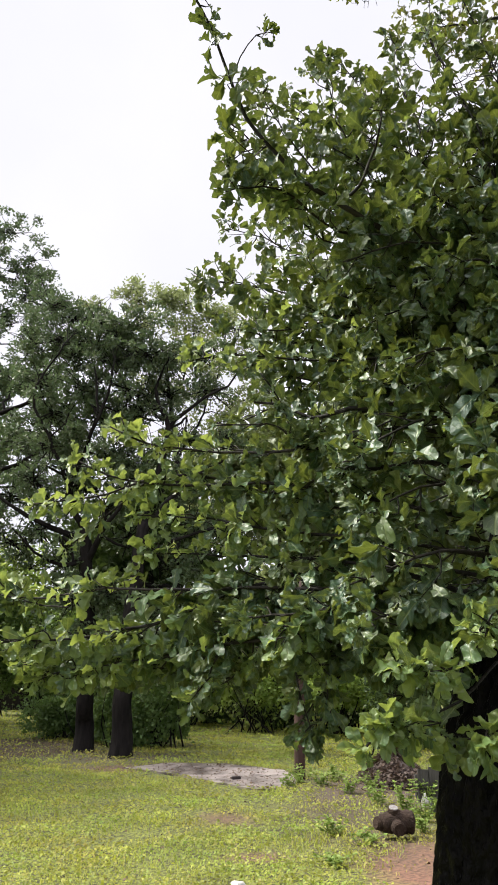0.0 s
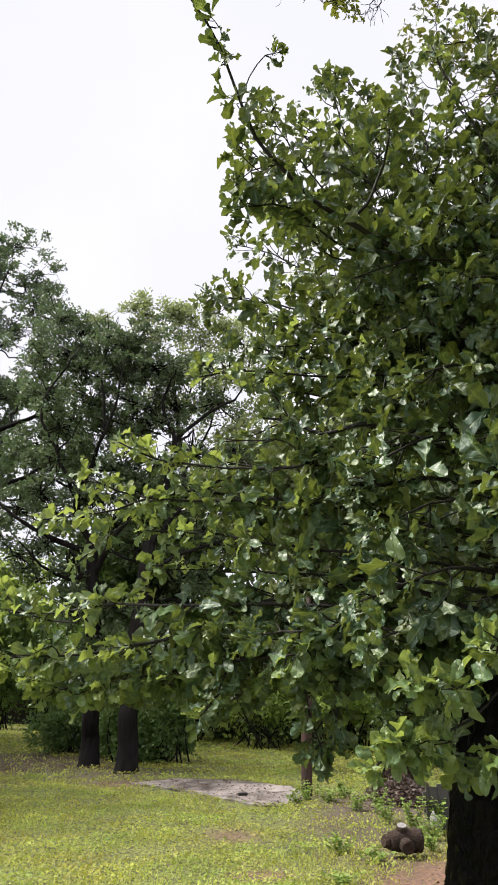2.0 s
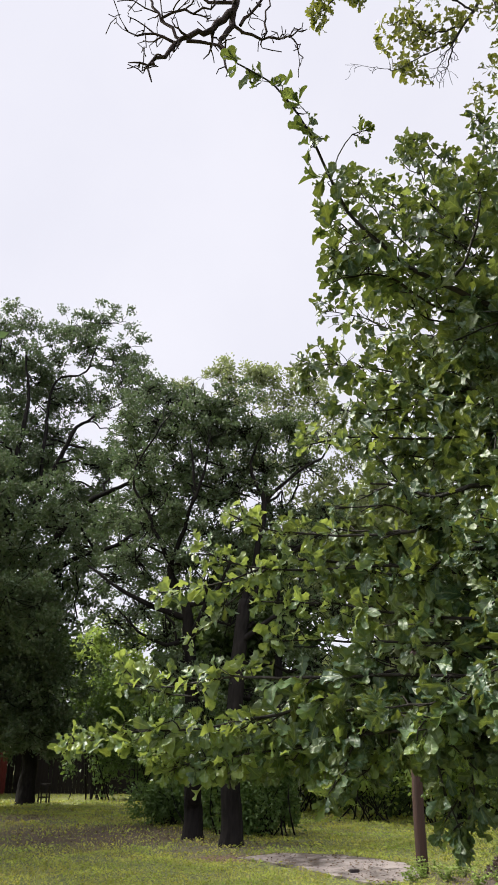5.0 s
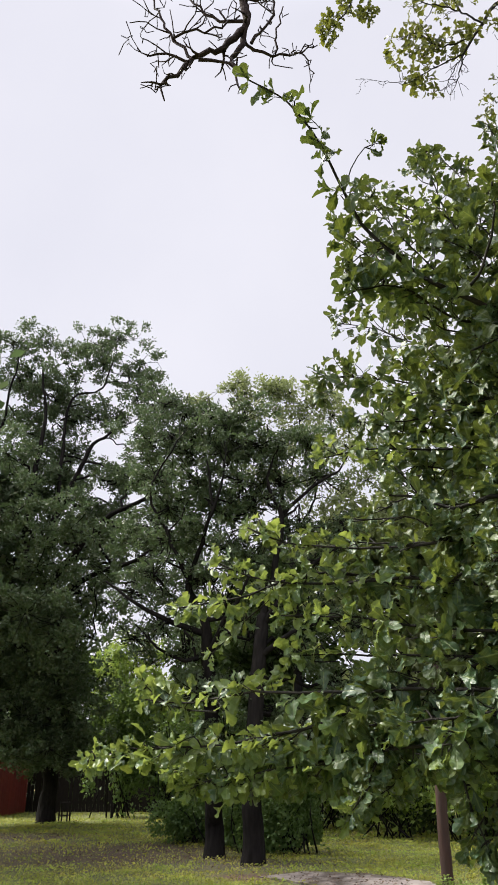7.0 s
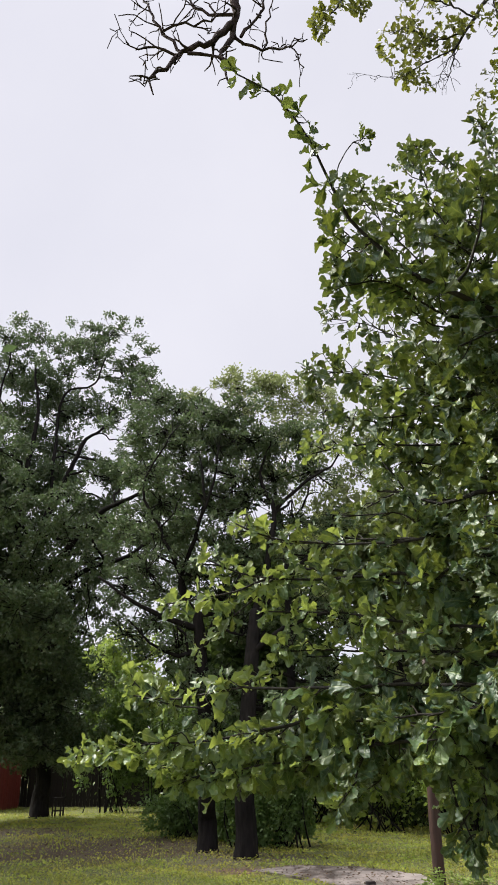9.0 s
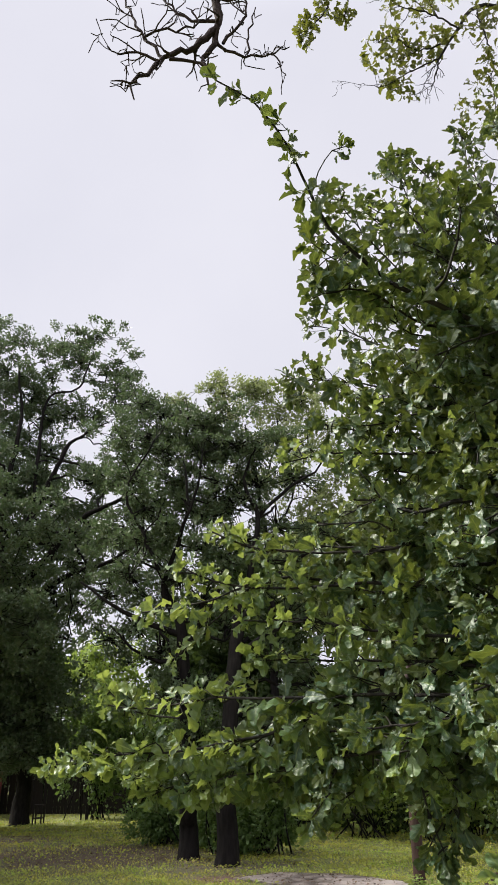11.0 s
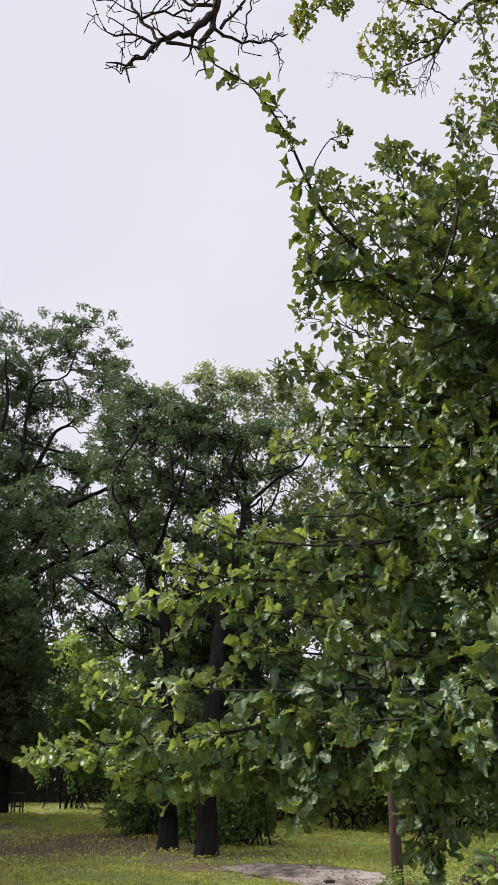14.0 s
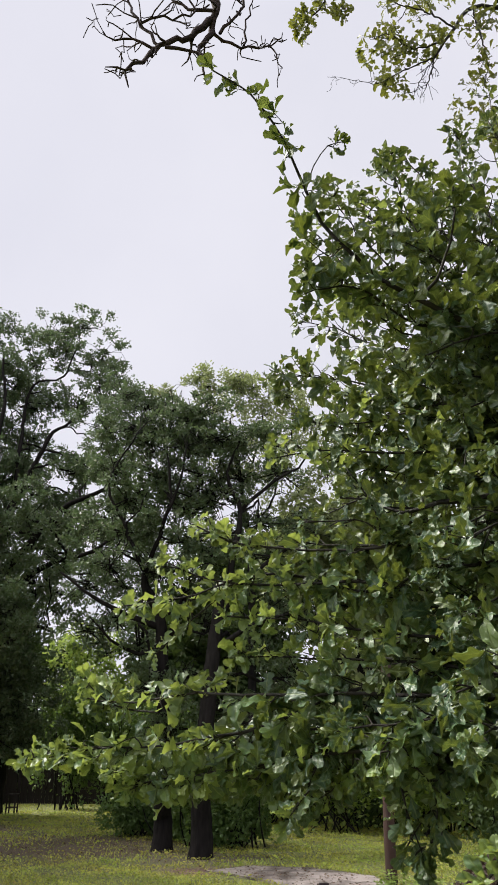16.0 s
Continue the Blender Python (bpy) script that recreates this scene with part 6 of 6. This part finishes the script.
    spots = [((2.05, 7.00, 9.26), 0.22), ((2.22, 7.00, 8.83), 0.22), ((2.46, 7.00, 9.26), 0.22), ((2.38, 7.00, 8.70), 0.14), ((2.89, 7.00, 8.91), 0.2), ((2.88, 7.00, 8.33), 0.2), ((3.01, 7.00, 9.30), 0.2),
             ((0.94, 7.0, 10.54), 0.22), ((1.21, 7.0, 11.04), 0.24), ((1.10, 7.0, 10.27), 0.20), ((0.88, 7.0, 9.90), 0.15), ((1.08, 7.0, 9.62), 0.12), ((1.48, 7.0, 10.55), 0.22), ((1.35, 7.0, 10.23), 0.16), ((1.77, 7.0, 10.92), 0.22),
             ((1.62, 7.0, 10.35), 0.14), ((2.23, 7.0, 10.42), 0.16), ((2.33, 7.0, 10.85), 0.22), ((2.33, 7.0, 9.76), 0.14), ((1.45, 7.0, 11.40), 0.24), ((2.05, 7.0, 11.40), 0.24),
             ((0.03, 6.6, 10.51), 0.08), ((-0.02, 6.6, 10.26), 0.06), ((0.47, 6.6, 10.55), 0.07), ((0.25, 6.6, 10.77), 0.07)]
    at, along, normal, size, _ = tufts([np.array(c) for c, r in spots], [r * 1.1 for c, r in spots], 130, 0.102, 8, rng, 0.0, 0.9, 0.3)
    v, f, w = place_blades(OAK_LEAVES, at, along, normal, size, 53)
    hang(new("foliage", mesh("foliage", v, f, M_LEAF_OLIVE, True, w)), tree, kind="stuff")
    # its main crown, out of view, added to shade the near oak's right side
    shade_heads = []
    for k in range(34):
        a, r = 2.4 * k, 3.6 * math.sqrt((k + 0.5) / 34)
        x, y, z = 6.0 + r * math.cos(a), 4.6 + 1.3 * r * math.sin(a), 9.4 + 1.8 * math.sin(1.9 * k) - 0.16 * r * r
        if x - 1.0 > 0.45 * (0.92 * y + 0.4 * (z - 1.65)):
            shade_heads.append((x, y, z))
    # unseen clumps above and behind the camera, to block sky light
    for k in range(22):
        a, r = 2.4 * k, 3.0 * math.sqrt((k + 0.5) / 22)
        shade_heads.append((2.8 + r * math.cos(a), -1.9 + 1.1 * r * math.sin(a), 5.2 + 0.8 * math.sin(1.7 * k)))
    for x, y, z in shade_heads[::3]:
        me, _ = limb_mesh("limb", [(4.3, 4.6, 6, 0.10), (4.3 + 0.5 * (x - 4.3), 4.6 + 0.5 * (y - 4.6), 6 + 0.65 * (z - 6), 0.07), (x, y, z, 0.025)], 7, M_BARK, 0.25, 0.03, 0.05, rng)
        hang(new("limb", me), tree)
    at, along, normal, size, _ = tufts([np.array(c) for c in shade_heads], [1.15] * len(shade_heads), 90, 0.22, 7, rng)
    v, f = place_leaves(SMALL_LEAVES, at, along, normal, size, rng)
    hang(new("crown", mesh("crown", v, f, M_LEAF_WOODS)), tree, kind="stuff")


overhead_oak()


# ---- things on the lawn ----
def post():
    p = thing("post", (0.82, 12.5, 0), "red-brown weathered wooden post standing at the slab", "post")
    line = smooth_line([(0.80, 12.50, -0.3, 0.088), (0.81, 12.50, 0.8, 0.084), (0.86, 12.50, 1.8, 0.08), (0.93, 12.50, 3.1, 0.076)], 0.12)
    v, f = merge([tube(line, 16, 0.02, np.random.default_rng(2))])
    hang(new("pole", mesh("pole", v, f, M_POST, True)), p)
    bm = bmesh.new()
    box(bm, (0.19, 0.19, 0.03), pose(0.932, 12.5, 3.19, 0, 2.5, 8), 0.008)
    part("cap", bm, M_GREYWOOD, p)


def slab():
    rng = np.random.default_rng(31)
    ob = thing("concrete_slab", (0.0, 13.0, 0), "worn wet concrete slab with dark stains in the lawn", "slab", kind="structure")
    bm = bmesh.new()
    corners = SLAB
    ring = []
    for (ax, ay), (bx, by) in zip(corners, corners[1:] + corners[:1]):
        for q in range(7):
            ring.append(bm.verts.new((ax + (bx - ax) * q / 7 + rng.normal() * 0.03, ay + (by - ay) * q / 7 + rng.normal() * 0.03, 0.006)))
    top = bm.faces.new(ring)
    ext = bmesh.ops.extrude_face_region(bm, geom=[top])
    for v in ext["geom"]:
        if isinstance(v, bmesh.types.BMVert):
            v.co.z = -0.10
    bmesh.ops.recalc_face_normals(bm, faces=bm.faces)
    part("slab", bm, M_SLAB, ob)


def brick_on_slab():
    b = thing("brick", (-0.19, 12.42, 0.006), "single dark brick lying on the slab", "brick")
    bm = bmesh.new()
    box(bm, (0.14, 0.07, 0.04), pose(-0.19, 12.36, 0.026, 0, 0, 20), 0.006)
    part("block", bm, M_BRICK, b)


def blunt(line, sides, rough, rng):
    """A log sawn off flat at both ends."""
    v, q, c = tube(line, sides, rough, rng)
    v[-1] = line[-1, :3]
    k = len(v)
    start = np.array([[(s + 1) % sides, s, k, k] for s in range(sides)])
    return np.vstack([v, line[:1, :3]]), q, np.vstack([c, start])


def log():
    rng = np.random.default_rng(8)
    x, y = 1.52, 8.42
    ob = thing("log", (x, y, 0), "dark cut log with sawn limb stubs lying on the grass", "log")
    body = smooth_line([(x - 0.20, y - 0.02, 0.15, 0.115), (x - 0.05, y, 0.16, 0.145), (x + 0.10, y + 0.02, 0.16, 0.15), (x + 0.235, y + 0.03, 0.155, 0.145)], 0.03)
    v, f = merge([blunt(body, 22, 0.03, rng)])
    hang(new("bole", mesh("bole", v, f, M_LOG, True)), ob)
    for nm, a, b, r0, r1, cut in (("stub", (x - 0.04, y, 0.2), (x - 0.03, y - 0.05, 0.345), 0.085, 0.068, M_CUT), ("stub", (x - 0.02, y, 0.15), (x + 0.01, y - 0.22, 0.11), 0.10, 0.088, M_LOG), ("stub", (x - 0.15, y, 0.14), (x - 0.27, y - 0.04, 0.16), 0.10, 0.082, M_LOG)):
        line = smooth_line([(*a, r0), (*b, r1)], 0.03)
        v, f = merge([blunt(line, 16, 0.03, rng)])
        st = hang(new(nm, mesh(nm, v, f, M_LOG, True)), ob)
        d = Vector(b) - Vector(a)
        bm = bmesh.new()
        bmesh.ops.create_cone(bm, cap_ends=True, segments=20, radius1=r1 * 0.93, radius2=r1 * 0.9, depth=0.012, matrix=Matrix.Translation(Vector(b) + d.normalized() * 0.006) @ d.to_track_quat("Z", "Y").to_matrix().to_4x4())
        part("cut_face", bm, cut, st, "pale sawn face" if cut is M_CUT else "dark sawn face")
    ob.scale = (0.76, 0.76, 0.76)


def leaf_pile():
    rng = np.random.default_rng(33)
    n = 6000
    a, r = rng.random(n) * 6.28, rng.random(n) ** 0.6
    x, y = 2.22 + np.cos(a) * r * 0.52, 12.3 + np.sin(a) * r * 0.8
    z = 0.40 * np.clip(1 - r, 0, 1) ** 0.9 * (1 + 0.25 * np.sin(3 * a + 1)) + 0.02
    along = np.stack([rng.normal(size=n), rng.normal(size=n), 0.4 * rng.normal(size=n)], -1)
    normal = np.stack([0.6 * np.cos(a) + 0.5 * rng.normal(size=n), 0.6 * np.sin(a) + 0.5 * rng.normal(size=n), np.ones(n)], -1)
    pile = thing("leaf_pile", (2.22, 12.3, 0), "heap of dark brown dead leaves", "leaves")
    bm = bmesh.new()
    bmesh.ops.create_icosphere(bm, subdivisions=3, radius=1.0)
    for v in bm.verts:
        v.co *= 1 + 0.08 * noise.noise(v.co * 3)
        v.co.z = max(v.co.z, -0.1)
    bm.transform(Matrix.Translation((2.22, 12.3, 0)) @ Matrix.Diagonal((0.32, 0.6, 0.32, 1)))
    part("mound", bm, M_SOIL, pile, smooth=True)
    v, f = place_leaves(SMALL_LEAVES, np.stack([x, y, z], -1), along, normal, 0.03 + 0.045 * rng.random(n), rng)
    hang(new("leafage", mesh("leafage", v, f, M_PILE)), pile, kind="stuff")


def board_stack():
    rng = np.random.default_rng(34)
    st = thing("board_stack", (2.45, 10.2, 0), "weathered grey boards leaning upright by the leaf heap", "boards")
    for k in range(5):
        bm = bmesh.new()
        box(bm, (0.14, 0.025, rng.uniform(0.38, 0.46)), pose(2.22 + 0.15 * k, 10.22 + 0.01 * k, 0.215, rng.uniform(-6, -3), rng.normal() * 1.0, 4), 0.004)
        part("board", bm, M_GREYWOOD, st)
    for k in (0, 1):
        bm = bmesh.new()
        box(bm, (0.80, 0.05, 0.07), pose(2.52, 10.27, 0.11 + 0.2 * k, -4, 0, 4), 0.004)
        part("batten", bm, M_GREYWOOD, st)


def white_pot():
    p = thing("plastic_jug", (2.16, 9.9, 0), "small white plastic jug among the weeds", "jug")
    bm = bmesh.new()
    rings = [(0.0, 0.035), (0.01, 0.045), (0.09, 0.045), (0.13, 0.028), (0.15, 0.016), (0.17, 0.016)]
    make_lathe(bm, rings, (2.16, 9.9, 0.005), 18)
    part("bottle", bm, M_WHITE, p, smooth=True)
    b = thing("crate", (2.28, 9.55, 0), "small black plastic crate beside the trunk", "crate")
    for dx, dy, sx, sy in ((0, -0.1, 0.26, 0.015), (0, 0.1, 0.26, 0.015), (-0.125, 0, 0.015, 0.19), (0.125, 0, 0.015, 0.19)):
        bm = bmesh.new()
        box(bm, (sx, sy, 0.16), pose(2.28 + dx, 9.55 + dy, 0.085), 0.004)
        part("side", bm, M_BLACK, b)
    bm = bmesh.new()
    box(bm, (0.25, 0.19, 0.012), pose(2.28, 9.55, 0.01), 0.003)
    part("bottom", bm, M_BLACK, b)


def make_lathe(bm, rings, at, segments):
    """A turned body from rows of (height, radius)."""
    last = None
    for h, r in rings:
        ring = [bm.verts.new((at[0] + r * math.cos(2 * math.pi * k / segments), at[1] + r * math.sin(2 * math.pi * k / segments), at[2] + h)) for k in range(segments)]
        if last:
            for k in range(segments):
                bm.faces.new((last[k], last[(k + 1) % segments], ring[(k + 1) % segments], ring[k]))
        else:
            bm.faces.new(ring[::-1])
        last = ring
    bm.faces.new(last)


def white_stone():
    s = thing("stone", (-0.07, 6.62, 0), "pale white stone lying in the grass", "stone")
    bm = bmesh.new()
    bmesh.ops.create_icosphere(bm, subdivisions=3, radius=1.0)
    for v in bm.verts:
        v.co *= 1 + 0.45 * noise.noise(v.co * 1.9 + Vector((4, 1, 0))) + 0.12 * noise.noise(v.co * 6)
    bm.transform(pose(-0.07, 6.52, 0.015, 8, 14, 20) @ Matrix.Diagonal((0.065, 0.05, 0.035, 1)))
    part("rock", bm, M_WHITE, s, smooth=True)


def shed():
    s = thing("shed", (-16.1, 29.9, 0), "red board-sided garden shed under the oak", "shed")
    x1, x0, y0, h, d = -14.2, -18.05, 28.6, 2.3, 2.6
    n = 20
    w = (x1 - x0) / n
    for k in range(n):
        bm = bmesh.new()
        box(bm, (w * 0.94, 0.03, h), pose(x0 + w * (k + 0.5), y0, h / 2), 0.006)
        part("board", bm, M_RED, s)
    for k in range(13):
        bm = bmesh.new()
        box(bm, (0.03, d / 13 * 0.94, h), pose(x1, y0 + d / 13 * (k + 0.5), h / 2), 0.006)
        part("board", bm, M_RED, s)
    bm = bmesh.new()
    box(bm, (x1 - x0 - 0.06, d - 0.06, h - 0.04), pose((x0 + x1) / 2, y0 + d / 2 + 0.02, h / 2 - 0.01))
    part("wall", bm, M_RED_TRIM, s)
    for x in (x1 + 0.0, x1 - 0.62, x1 - 1.65):
        bm = bmesh.new()
        box(bm, (0.09, 0.03, h), pose(x - 0.03, y0 - 0.032, h / 2), 0.005)
        part("trim", bm, M_RED_TRIM, s)
    for sgn in (-1, 1):
        bm = bmesh.new()
        box(bm, (x1 - x0 + 0.4, d / 2 + 0.35, 0.06), pose((x0 + x1) / 2, y0 + d / 2 + sgn * (d / 4 + 0.1), h + 0.33, -sgn * 22, 0, 0), 0.01)
        part("roof", bm, M_ROOF, s)


def yard_table():
    t = thing("yard_table", (-10.4, 25.9, 0), "small dark wooden stand beside the oak trunk", "table")
    bm = bmesh.new()
    box(bm, (0.34, 0.32, 0.035), pose(-10.40, 25.9, 0.585, 0, 0, 6), 0.008)
    part("tabletop", bm, M_FENCE, t)
    for dx in (-0.14, 0.14):
        for dy in (-0.12, 0.12):
            bm = bmesh.new()
            box(bm, (0.045, 0.045, 0.57), pose(-10.40 + dx, 25.9 + dy, 0.28, 0, 0, 6), 0.006)
            part("leg", bm, M_FENCE, t)
    for dy in (-0.12, 0.12):
        bm = bmesh.new()
        box(bm, (0.25, 0.03, 0.04), pose(-10.40, 25.9 + dy, 0.20, 0, 0, 6), 0.004)
        part("rail", bm, M_FENCE, t)


def board_fence():
    rng = np.random.default_rng(51)
    fe = thing("board_fence", (-10, 31.4, 0), "dark weathered wooden board fence before the woods", "fence")
    for k in range(7):
        bm = bmesh.new()
        box(bm, (0.09, 0.09, 1.55), pose(-18 + 2.5 * k, 31.48, 0.70, 0, rng.normal() * 0.8, 0), 0.006)
        part("fence_post", bm, M_FENCE, fe)
    for z in (0.35, 1.2):
        bm = bmesh.new()
        box(bm, (15.2, 0.04, 0.09), pose(-10.5, 31.42, z), 0.004)
        part("rail", bm, M_FENCE, fe)
    boards = []
    for h in (1.42, 1.50, 1.56):
        bm = bmesh.new()
        box(bm, (0.138, 0.02, h), pose(0, 0, h / 2), 0.004)
        me = bpy.data.meshes.new("board")
        bm.to_mesh(me)
        bm.free()
        me.materials.append(M_FENCE)
        boards.append(me)
    for k in range(102):
        ob = new("board", boards[k % 3])
        ob.parent = fe
        ob.matrix_basis = pose(-8.05 + 0.149 * k, -0.02 + 0.004 * rng.normal(), 0.02, 0, rng.normal() * 0.5, 0)


def weed(x, y, height, seed, label):
    rng = np.random.default_rng(seed)
    w = thing("weed_plant", (x, y, 0), label, "weed", "weeds round the log and post")
    pieces, at, along, normal, size = [], [], [], [], []
    for k in range(9):
        a = rng.random() * 6.28
        top = np.array([x + math.cos(a) * rng.uniform(0.05, 0.22), y + math.sin(a) * rng.uniform(0.05, 0.22), height * rng.uniform(0.5, 1.0)])
        foot = np.array([x + rng.normal() * 0.04, y + rng.normal() * 0.04, -0.02])
        line = smooth_line([(*foot, 0.004), (*((foot + top) / 2 + rng.normal(size=3) * 0.02), 0.003), (*top, 0.002)], 0.04)
        pieces.append(tube(line, 4))
        for p in line[1:]:
            for _ in range(4):
                g = unit(np.array([rng.normal(), rng.normal(), 0.25]))
                at.append(p[:3])
                along.append(g)
                normal.append(np.array([0, 0, 1]) + rng.normal(size=3) * 0.4)
                size.append(rng.uniform(0.03, 0.065))
    v, f = merge(pieces)
    hang(new("stemwork", mesh("stemwork", v, f, M_WEED, True)), w, kind="stuff")
    v, f = place_leaves(SMALL_LEAVES, np.array(at), np.array(along), np.array(normal), np.array(size), rng)
    hang(new("leafage", mesh("leafage", v, f, M_WEED)), w, kind="stuff")


post()
slab()
brick_on_slab()
log()
leaf_pile()
board_stack()
white_pot()
white_stone()
shed()
yard_table()
board_fence()
for k, (x, y, h) in enumerate([(2.0, 9.3, 0.30), (1.9, 9.9, 0.34), (2.25, 10.2, 0.30), (1.65, 10.3, 0.26), (1.2, 8.15, 0.10), (1.05, 11.8, 0.26), (0.75, 12.1, 0.28), (1.35, 12.2, 0.24),
                               (1.4, 11.2, 0.22), (0.9, 8.6, 0.14), (0.75, 7.3, 0.08), (1.85, 8.7, 0.2), (2.45, 9.6, 0.3), (0.62, 11.7, 0.16), (1.75, 11.4, 0.24)]):
    weed(x, y, h, 200 + k, "low bright green broad-leaved weed by the log" if y < 10.8 else "low green weed growing round the post")
